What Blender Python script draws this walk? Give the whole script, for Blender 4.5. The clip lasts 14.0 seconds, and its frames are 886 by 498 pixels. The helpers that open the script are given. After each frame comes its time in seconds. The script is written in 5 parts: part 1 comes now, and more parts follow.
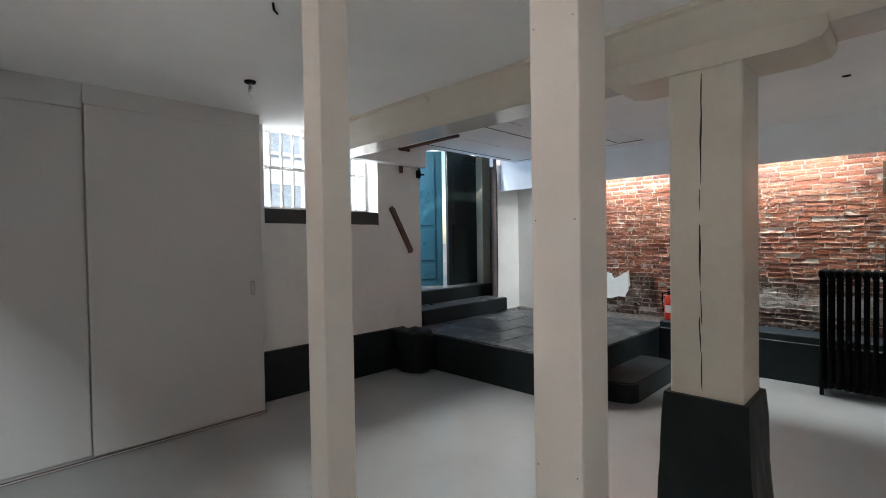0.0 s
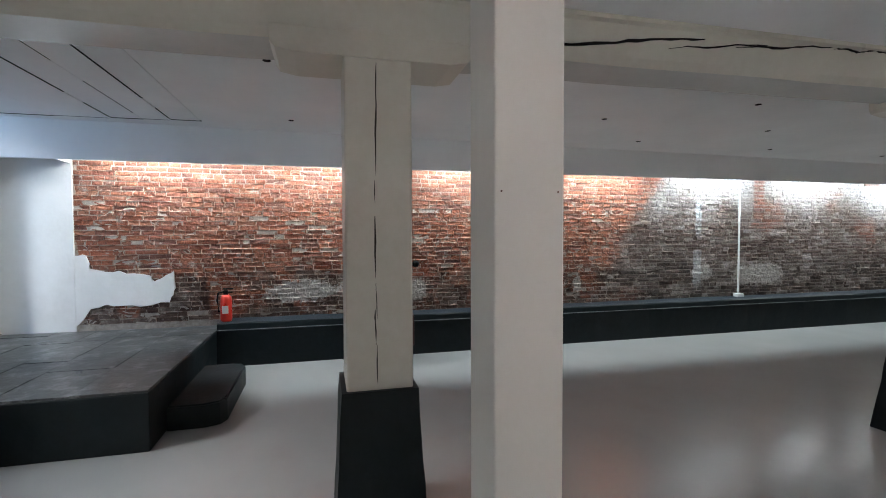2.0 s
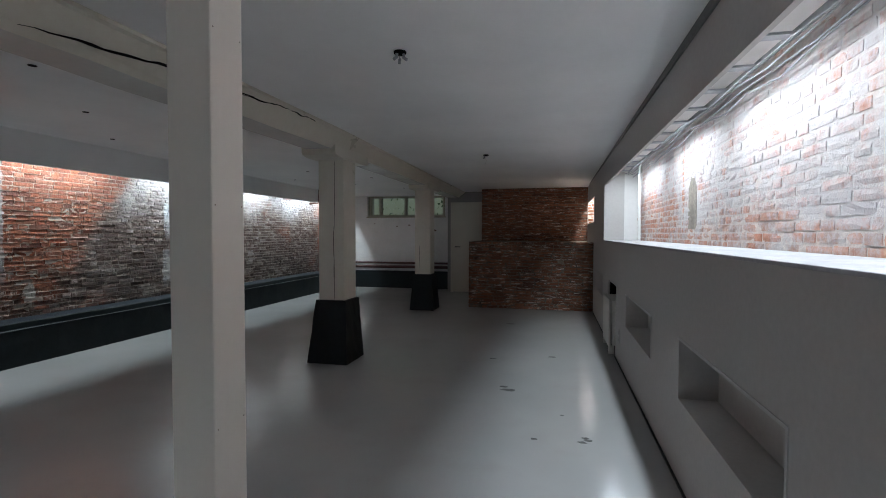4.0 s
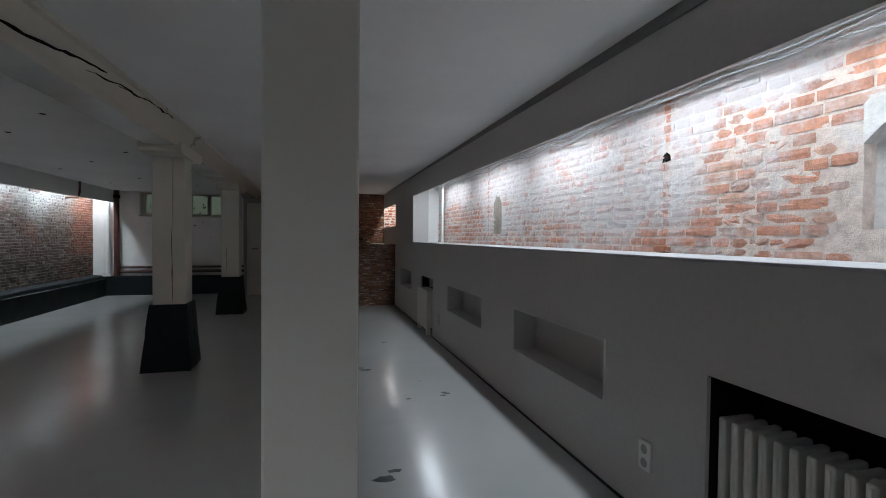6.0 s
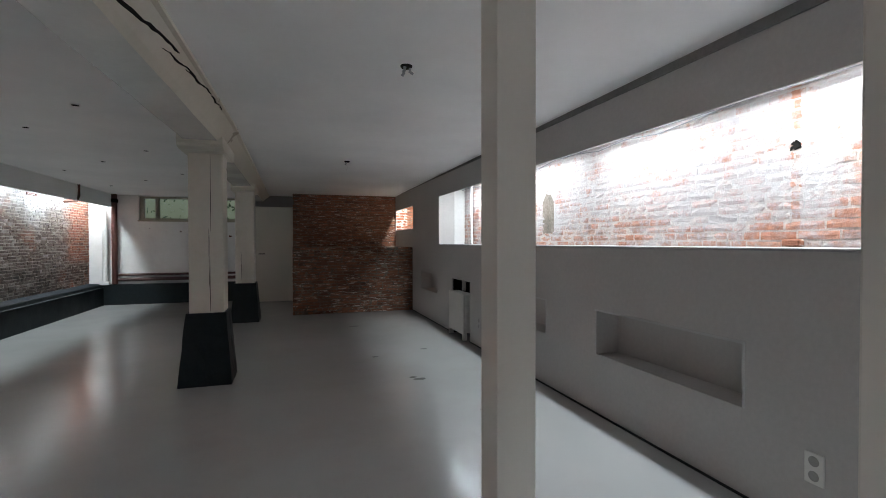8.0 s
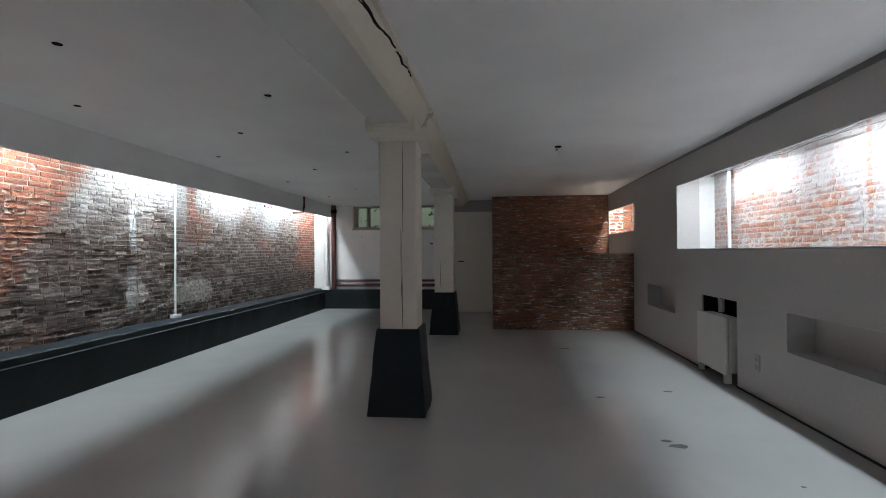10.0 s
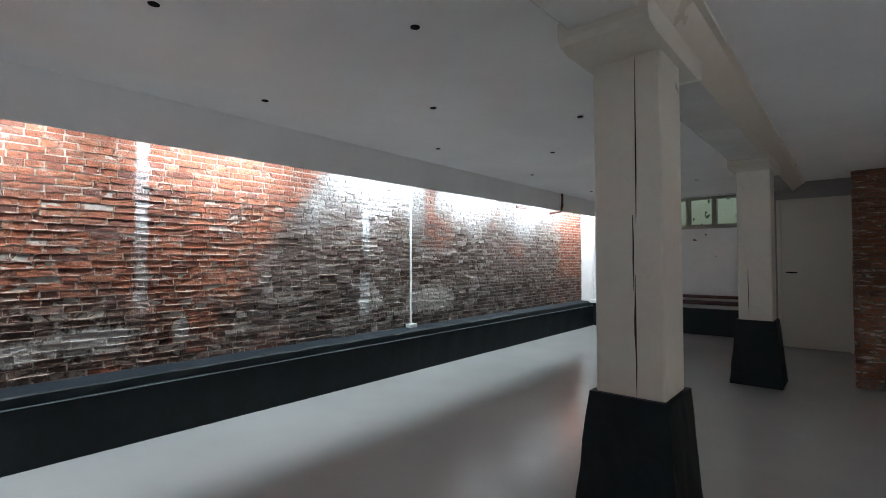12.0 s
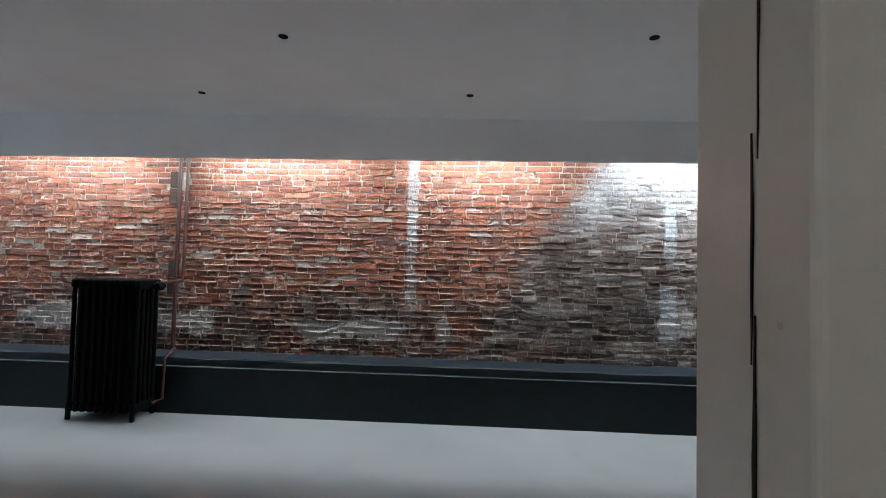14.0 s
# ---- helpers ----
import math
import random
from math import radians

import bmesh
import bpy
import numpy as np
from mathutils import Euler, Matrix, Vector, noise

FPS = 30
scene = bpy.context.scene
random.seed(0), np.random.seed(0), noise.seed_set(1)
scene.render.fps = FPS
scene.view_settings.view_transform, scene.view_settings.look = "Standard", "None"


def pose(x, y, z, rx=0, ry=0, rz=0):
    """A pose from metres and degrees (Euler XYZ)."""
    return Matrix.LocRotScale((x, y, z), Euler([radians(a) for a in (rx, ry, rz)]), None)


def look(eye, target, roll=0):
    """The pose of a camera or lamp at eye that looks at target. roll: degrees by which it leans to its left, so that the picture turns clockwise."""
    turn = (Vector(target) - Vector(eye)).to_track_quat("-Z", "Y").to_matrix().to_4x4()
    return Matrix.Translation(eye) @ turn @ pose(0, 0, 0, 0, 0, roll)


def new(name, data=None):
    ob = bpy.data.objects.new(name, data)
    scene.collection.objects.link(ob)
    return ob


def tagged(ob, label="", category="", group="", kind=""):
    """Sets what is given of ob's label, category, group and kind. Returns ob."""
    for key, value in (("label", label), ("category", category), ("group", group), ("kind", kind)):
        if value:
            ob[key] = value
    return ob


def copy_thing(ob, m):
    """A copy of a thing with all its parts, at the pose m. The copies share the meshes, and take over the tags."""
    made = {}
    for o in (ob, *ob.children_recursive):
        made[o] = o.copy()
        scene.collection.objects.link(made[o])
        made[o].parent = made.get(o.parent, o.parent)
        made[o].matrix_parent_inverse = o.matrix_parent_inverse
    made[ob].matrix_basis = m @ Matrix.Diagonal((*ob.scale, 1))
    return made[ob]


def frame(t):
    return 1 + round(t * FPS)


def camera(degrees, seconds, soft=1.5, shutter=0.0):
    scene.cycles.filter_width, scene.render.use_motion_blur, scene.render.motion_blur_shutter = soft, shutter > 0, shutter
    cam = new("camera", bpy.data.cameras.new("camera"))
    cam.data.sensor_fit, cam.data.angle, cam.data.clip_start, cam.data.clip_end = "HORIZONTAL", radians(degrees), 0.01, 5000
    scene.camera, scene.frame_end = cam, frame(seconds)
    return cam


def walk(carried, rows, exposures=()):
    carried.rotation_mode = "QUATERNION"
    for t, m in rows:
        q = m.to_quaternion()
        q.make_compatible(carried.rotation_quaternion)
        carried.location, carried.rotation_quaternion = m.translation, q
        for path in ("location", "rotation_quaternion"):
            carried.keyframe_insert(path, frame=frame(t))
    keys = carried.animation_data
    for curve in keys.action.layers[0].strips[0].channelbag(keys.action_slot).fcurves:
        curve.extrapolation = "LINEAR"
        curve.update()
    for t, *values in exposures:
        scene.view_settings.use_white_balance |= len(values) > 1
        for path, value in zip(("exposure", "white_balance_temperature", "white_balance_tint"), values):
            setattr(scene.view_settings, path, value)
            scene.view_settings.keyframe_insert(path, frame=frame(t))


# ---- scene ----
cam = camera(86.8, 14.0, soft=0.95)
PATH = [
    (0, (-0.031, 0.06, 1.389), (1.392, 1.465, 1.35), -0.9),
    (0.5, (0.008, 0.358, 1.383), (1.675, 1.462, 1.345), -0.8),
    (1, (0.065, 0.595, 1.404), (1.932, 1.31, 1.352), -0.7),
    (1.5, (0.164, 0.822, 1.368), (2.157, 0.971, 1.309), -0.4),
    (2, (0.188, 0.949, 1.362), (2.125, 0.454, 1.296), -0.2),
    (2.5, (0.116, 1.092, 1.359), (1.797, 0.01, 1.289), 0.0),
    (3, (0.056, 1.253, 1.356), (1.313, -0.301, 1.279), 0.2),
    (3.5, (0.021, 1.461, 1.357), (0.829, -0.367, 1.287), 0.3),
    (4, (0.071, 1.682, 1.358), (0.532, -0.263, 1.294), 0.1),
    (6.5, (1.194, 2.429, 1.348), (0.526, 0.544, 1.307), 0.6),
    (7, (1.383, 2.318, 1.334), (0.647, 0.458, 1.297), 0.5),
    (7.5, (1.528, 2.173, 1.323), (0.802, 0.31, 1.289), 0.2),
    (8, (1.59, 1.939, 1.308), (0.983, 0.034, 1.279), -0.1),
    (10.5, (1.637, 0.425, 1.253), (2.074, -1.527, 1.275), -0.5),
    (11, (1.612, 0.058, 1.261), (2.3, -1.82, 1.291), -0.5),
    (11.5, (1.621, -0.352, 1.266), (2.607, -2.092, 1.306), -0.2),
    (12, (1.632, -0.8, 1.246), (2.943, -2.309, 1.295), -0.2),
    (12.5, (1.644, -1.225, 1.25), (3.278, -2.378, 1.311), 0.2),
    (13, (1.674, -1.662, 1.256), (3.535, -2.393, 1.324), 0.5),
    (13.5, (1.651, -2.074, 1.241), (3.629, -2.362, 1.32), 0.9),
    (14, (1.652, -2.471, 1.238), (3.647, -2.357, 1.313), 1.4),
]
EXPOSURES = [(0.0, 0.54, 6800, 10), (1.0, 0.43, 6600, 10), (1.5, 0.43, 6480, 10), (3.0, 0.42, 6430, 10), (3.5, 0.17, 6380, 10), (4.0, -0.2, 6250, 10), (6.5, -0.72, 6300, 10), (7.0, -0.5, 6400, 10), (7.5, -0.15, 6450, 10), (8.0, 0.15, 6480, 10), (10.5, 0.28, 6330, 10), (11.5, 0.48, 6330, 10), (12.0, 0.46, 6250, 10), (13.0, 0.38, 6170, 10), (14.0, 0.28, 6170, 10)]
walk(cam, [(t, look(eye, target, roll)) for t, eye, target, roll in PATH], EXPOSURES)

# ---------- world, sun, large lights ----------
world = bpy.data.worlds.new("sky")
scene.world = world
world.use_nodes = True
wn = world.node_tree.nodes
sky = wn.new("ShaderNodeTexSky")
sky.sky_type = "NISHITA"
sky.sun_disc = False
sky.sun_elevation = radians(42)
sky.sun_rotation = radians(200)
world.node_tree.links.new(sky.outputs[0], wn["Background"].inputs[0])
wn["Background"].inputs[1].default_value = 0.14

sun = new("sun", bpy.data.lights.new("sun", "SUN"))
sun.data.energy, sun.data.angle, sun.data.color = 3.5, radians(2), (1.0, 0.96, 0.9)
sun.matrix_world = look((-10, -26, 25), (0, 0, 0))

COVE_POWER, WELL_POWER = 21.0, 18.5
WINDOW_POWER, DOOR_POWER = 385.0, 12.0


def area_lamp(name, at, target, sx, sy, watts, colour):
    data = bpy.data.lights.new(name, "AREA")
    data.shape, data.size, data.size_y, data.energy, data.color = "RECTANGLE", sx, sy, watts, colour
    ob = new(name, data)
    ob.matrix_world = look(at, target)
    return ob


COVE_TUBES = [2.50, 0.94, -0.82, -2.56, -4.30, -6.05, -7.70, -9.0]
WELL_TUBES = [1.60, 0.40, -1.0, -2.55, -4.2]
for y in COVE_TUBES:
    ob = area_lamp("cove_light", (5.345, y, 2.262), (5.44, y, 0), 1.15, 0.06, COVE_POWER, (0.82, 0.94, 1.0))
    ob.rotation_euler = (radians(-21), 0, radians(90))
for y in WELL_TUBES:
    ob = area_lamp("well_light", (-0.712, y, 2.175), (-0.83, y, 0), 1.1, 0.05, WELL_POWER, (0.82, 0.925, 1.0))
    ob.rotation_euler = (radians(6), 0, radians(90))
ob = area_lamp("well_light", (-0.70, -7.62, 2.20), (-0.70, -7.62, 0), 1.3, 0.03, 24.0, (1.0, 0.95, 0.9))
ob.rotation_euler = (radians(-12), 0, radians(90))
area_lamp("window_daylight", (2.40, 5.55, 3.25), (2.35, 4.1, 1.95), 1.9, 0.8, WINDOW_POWER, (0.90, 0.955, 1.0))
area_lamp("door_daylight", (3.86, 4.74, 1.80), (4.75, 4.05, 1.35), 0.5, 1.6, DOOR_POWER, (0.34, 0.60, 1.0))


# ---------- materials ----------
def mat_new(name):
    m = bpy.data.materials.new(name)
    m.use_nodes = True
    return m, m.node_tree.nodes, m.node_tree.links, m.node_tree.nodes["Principled BSDF"]


def tex_noise(n, l, coord, scale, detail=6.0, rough=0.6, stretch=None):
    t = n.new("ShaderNodeTexNoise")
    t.inputs["Scale"].default_value = scale
    t.inputs["Detail"].default_value = detail
    t.inputs["Roughness"].default_value = rough
    if stretch:
        mp = n.new("ShaderNodeMapping")
        mp.inputs["Scale"].default_value = stretch
        l.new(coord, mp.inputs["Vector"])
        coord = mp.outputs[0]
    l.new(coord, t.inputs["Vector"])
    return t.outputs["Fac"]


def ramp(n, l, fac, stops):
    r = n.new("ShaderNodeValToRGB")
    e = r.color_ramp.elements
    while len(e) < len(stops):
        e.new(0.5)
    for el, (p, c) in zip(e, stops):
        el.position = p
        el.color = (*c, 1) if len(c) == 3 else c
    l.new(fac, r.inputs[0])
    return r.outputs[0]


def mix(n, l, fac, a, b, mode="MIX"):
    m = n.new("ShaderNodeMix")
    m.data_type = "RGBA"
    m.blend_type = mode
    for sock, v in ((m.inputs[0], fac), (m.inputs[6], a), (m.inputs[7], b)):
        if hasattr(v, "default_value"):
            l.new(v, sock)
        elif isinstance(v, tuple):
            sock.default_value = (*v, 1)
        else:
            sock.default_value = v
    return m.outputs[2]


def mathn(n, l, op, a, b=None, clamp=False):
    m = n.new("ShaderNodeMath")
    m.operation = op
    m.use_clamp = clamp
    for sock, v in ((m.inputs[0], a), (m.inputs[1], b)):
        if v is None:
            continue
        if hasattr(v, "default_value"):
            l.new(v, sock)
        else:
            sock.default_value = v
    return m.outputs[0]


def bumped(n, l, bsdf, height, strength, distance=0.01):
    b = n.new("ShaderNodeBump")
    b.inputs["Strength"].default_value = strength
    b.inputs["Distance"].default_value = distance
    l.new(height, b.inputs["Height"])
    l.new(b.outputs[0], bsdf.inputs["Normal"])


def surface(name, base, rough=0.6, vary=0.12, big=1.3, small=40.0, bump=0.15, dist=0.004, metal=0.0, stain=None, stain_amt=0.3, rough_vary=0.1, stretch=None):
    m, n, l, b = mat_new(name)
    pos = n.new("ShaderNodeNewGeometry").outputs["Position"]
    f1 = tex_noise(n, l, pos, big, 5)
    f2 = tex_noise(n, l, pos, small, 6, 0.65, stretch)
    dark = tuple(max(0.0, c * (1 - vary * 1.6)) for c in base)
    lite = tuple(min(1.0, c * (1 + vary)) for c in base)
    c1 = ramp(n, l, f1, [(0.3, dark), (0.7, lite)])
    c2 = ramp(n, l, f2, [(0.25, (0.5 - vary,) * 3), (0.75, (0.5 + vary * 0.7,) * 3)])
    col = mix(n, l, 0.7, c1, c2, "OVERLAY")
    if stain:
        f3 = tex_noise(n, l, pos, big * 2.3, 8, 0.7)
        s = ramp(n, l, f3, [(0.52, (0, 0, 0)), (0.72, (stain_amt,) * 3)])
        col = mix(n, l, s, col, stain)
    l.new(col, b.inputs["Base Color"])
    r = ramp(n, l, f1, [(0.3, (max(0.02, rough - rough_vary),) * 3), (0.7, (min(1, rough + rough_vary),) * 3)])
    l.new(r, b.inputs["Roughness"])
    b.inputs["Metallic"].default_value = metal
    bumped(n, l, b, f2, bump, dist)
    return m


M_CEIL = surface("ceiling_paint", (0.91, 0.905, 0.895), 0.75, 0.05, 0.8, 25, 0.12, 0.003)
def matte(m, level):
    m.node_tree.nodes["Principled BSDF"].inputs["Specular IOR Level"].default_value = level


M_WALL = surface("greige_wall_paint", (0.50, 0.48, 0.46), 0.7, 0.05, 0.9, 35, 0.12, 0.003)
M_WHITE = surface("white_plaster", (0.76, 0.75, 0.73), 0.75, 0.06, 1.1, 14, 0.35, 0.008, stain=(0.5, 0.48, 0.44), stain_amt=0.25)
M_PANEL = surface("grey_panel_paint", (0.55, 0.545, 0.535), 0.55, 0.03, 0.7, 60, 0.06, 0.002)
M_CREAM = surface("cream_gloss_paint", (0.66, 0.62, 0.53), 0.34, 0.05, 1.4, 22, 0.2, 0.004)
M_POST = surface("ivory_board_paint", (0.79, 0.75, 0.685), 0.55, 0.03, 1.4, 70, 0.08, 0.002)
M_DARK = surface("anthracite_paint", (0.0065, 0.0115, 0.0135), 0.55, 0.25, 2.0, 18, 0.22, 0.008, stain=(0.018, 0.024, 0.026), stain_amt=0.3)
M_DARKTOP = surface("anthracite_ledge_paint", (0.013, 0.019, 0.026), 0.7, 0.2, 3.0, 25, 0.5, 0.01)
M_BLACK = surface("black_iron", (0.0025, 0.0025, 0.0025), 0.75, 0.2, 6, 60, 0.3, 0.003)
# near black stands in for the shade inside recesses and hollows
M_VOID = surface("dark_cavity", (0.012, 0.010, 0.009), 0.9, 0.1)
M_RADWHITE = surface("white_radiator_enamel", (0.66, 0.64, 0.59), 0.4, 0.05, 4, 50, 0.08, 0.002)
M_RED = surface("red_enamel", (0.6, 0.03, 0.015), 0.3, 0.1, 6, 50, 0.03, 0.001)
M_BROWNPIPE = surface("red_brown_pipe_paint", (0.075, 0.024, 0.018), 0.45, 0.15, 6, 50, 0.15, 0.002)
M_WHITEPIPE = surface("white_pipe_plastic", (0.75, 0.75, 0.73), 0.4, 0.04, 6, 50, 0.03, 0.001)
M_RUSTWOOD = surface("red_brown_old_wood", (0.11, 0.04, 0.025), 0.65, 0.3, 8, 40, 0.5, 0.004)
M_CRACK = surface("dark_split", (0.03, 0.024, 0.018), 0.9, 0.2)
M_PLUG = surface("weathered_timber", (0.06, 0.03, 0.015), 0.8, 0.35, 9, 40, 0.6, 0.006)
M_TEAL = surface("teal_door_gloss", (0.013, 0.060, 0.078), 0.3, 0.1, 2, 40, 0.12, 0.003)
# darkened copy of the teal gloss for the closed leaf in shadow
M_TEALSHADED = surface("teal_door_gloss_shaded", (0.004, 0.011, 0.011), 0.35, 0.1, 2, 40, 0.12, 0.003)
M_FRAME = surface("beige_door_frame_paint", (0.36, 0.33, 0.25), 0.5, 0.1, 3, 40, 0.2, 0.003)
M_WINFRAME = surface("white_window_paint", (0.72, 0.74, 0.75), 0.45, 0.06, 3, 50, 0.1, 0.002)
M_DOORCREAM = surface("cream_door_paint", (0.62, 0.58, 0.50), 0.45, 0.04, 1, 50, 0.06, 0.002)
M_SLAB = surface("grey_stone_slab", (0.055, 0.056, 0.058), 0.36, 0.4, 2.6, 16, 0.5, 0.006, stain=(0.30, 0.30, 0.30), stain_amt=0.85)
M_SLATE = surface("slate_sill", (0.055, 0.055, 0.055), 0.55, 0.2, 4, 40, 0.3, 0.004)
M_STEEL = surface("galvanised_steel", (0.4, 0.42, 0.44), 0.4, 0.1, 5, 60, 0.1, 0.002, metal=0.8)
M_CABLE = surface("grey_cable", (0.2, 0.2, 0.21), 0.6, 0.1, 5, 60, 0.05, 0.001)
M_SOCKET = surface("white_socket_plastic", (0.72, 0.71, 0.67), 0.35, 0.02, 5, 60, 0.02, 0.001)
M_DIRT = surface("floor_scuff", (0.10, 0.10, 0.095), 0.8, 0.3, 9, 50, 0.3, 0.002)
M_PATCH = surface("old_grey_plaster", (0.42, 0.38, 0.33), 0.9, 0.2, 5, 40, 0.7, 0.008, stain=(0.2, 0.16, 0.13), stain_amt=0.5)
M_FACADE = surface("pale_facade", (0.60, 0.66, 0.74), 0.8, 0.1, 0.5, 10, 0.1, 0.01)
M_FACADEGLASS = surface("facade_glass", (0.40, 0.47, 0.55), 0.15, 0.2, 0.5, 10, 0.02, 0.01)
M_GROUND = surface("street_stone", (0.25, 0.25, 0.25), 0.8, 0.2, 0.5, 10, 0.3, 0.02)
M_LEAF = surface("leaf_green", (0.08, 0.14, 0.04), 0.6, 0.3, 2, 20, 0.2, 0.01)


matte(M_DARK, 0.28), matte(M_BLACK, 0.1), matte(M_DARKTOP, 0.3), matte(M_VOID, 0.1)


def floor_material():
    m, n, l, b = mat_new("grey_poured_floor")
    pos = n.new("ShaderNodeNewGeometry").outputs["Position"]
    f1 = tex_noise(n, l, pos, 0.6, 5, 0.55)
    f2 = tex_noise(n, l, pos, 2.6, 5, 0.5)
    f3 = tex_noise(n, l, pos, 140.0, 3, 0.6)
    c = ramp(n, l, f1, [(0.3, (0.350, 0.350, 0.343)), (0.7, (0.415, 0.413, 0.404))])
    c = mix(n, l, 0.4, c, ramp(n, l, f3, [(0.2, (0.44,) * 3), (0.8, (0.56,) * 3)]), "OVERLAY")
    worn = ramp(n, l, f2, [(0.55, (0, 0, 0)), (0.75, (0.22,) * 3)])
    c = mix(n, l, worn, c, (0.30, 0.28, 0.255))
    l.new(c, b.inputs["Base Color"])
    l.new(ramp(n, l, f2, [(0.3, (0.16,) * 3), (0.75, (0.23,) * 3)]), b.inputs["Roughness"])
    add = mathn(n, l, "ADD", mathn(n, l, "MULTIPLY", f2, 1.2), mathn(n, l, "MULTIPLY", f3, 0.10))
    bumped(n, l, b, add, 0.06, 0.004)
    return m


def glass_material():
    m, n, l, b = mat_new("window_glass")
    b.inputs["Base Color"].default_value = (0.95, 0.98, 1, 1)
    b.inputs["Transmission Weight"].default_value = 1.0
    b.inputs["Roughness"].default_value = 0.03
    b.inputs["IOR"].default_value = 1.1
    return m


def glow_material(name, colour, strength):
    m, n, l, b = mat_new(name)
    b.inputs["Base Color"].default_value = (*colour, 1)
    b.inputs["Emission Color"].default_value = (*colour, 1)
    b.inputs["Emission Strength"].default_value = strength
    return m


def smooth_range(n, l, value, lo, hi):
    r = n.new("ShaderNodeMapRange")
    r.interpolation_type = "SMOOTHSTEP"
    r.inputs["From Min"].default_value = lo
    r.inputs["From Max"].default_value = hi
    l.new(value, r.inputs["Value"])
    return r.outputs[0]


def brick_material(name, palette, zones, bump=0.9):
    """Fired clay with one tint a brick; zones(n, l, pos, xyz, col) lays dirt, soot and limewash of their own shapes over it."""
    m, n, l, b = mat_new(name)
    geo = n.new("ShaderNodeNewGeometry")
    pos = geo.outputs["Position"]
    oi = n.new("ShaderNodeObjectInfo")
    r = mathn(n, l, "FRACT", mathn(n, l, "ADD", geo.outputs["Random Per Island"], oi.outputs["Random"]))
    k = len(palette) - 1
    col = ramp(n, l, r, [(i / k, c) for i, c in enumerate(palette)])
    f2 = tex_noise(n, l, pos, 22, 8, 0.7)
    f3 = tex_noise(n, l, pos, 90, 5, 0.7)
    col = mix(n, l, 0.75, col, ramp(n, l, f2, [(0.25, (0.22,) * 3), (0.75, (0.72,) * 3)]), "OVERLAY")
    sep = n.new("ShaderNodeSeparateXYZ")
    l.new(pos, sep.inputs[0])
    col = zones(n, l, pos, sep.outputs, col, r)
    l.new(col, b.inputs["Base Color"])
    b.inputs["Roughness"].default_value = 0.9
    h = mathn(n, l, "ADD", mathn(n, l, "MULTIPLY", f2, 1.0), mathn(n, l, "MULTIPLY", f3, 0.35))
    bumped(n, l, b, h, bump, 0.012)
    return m


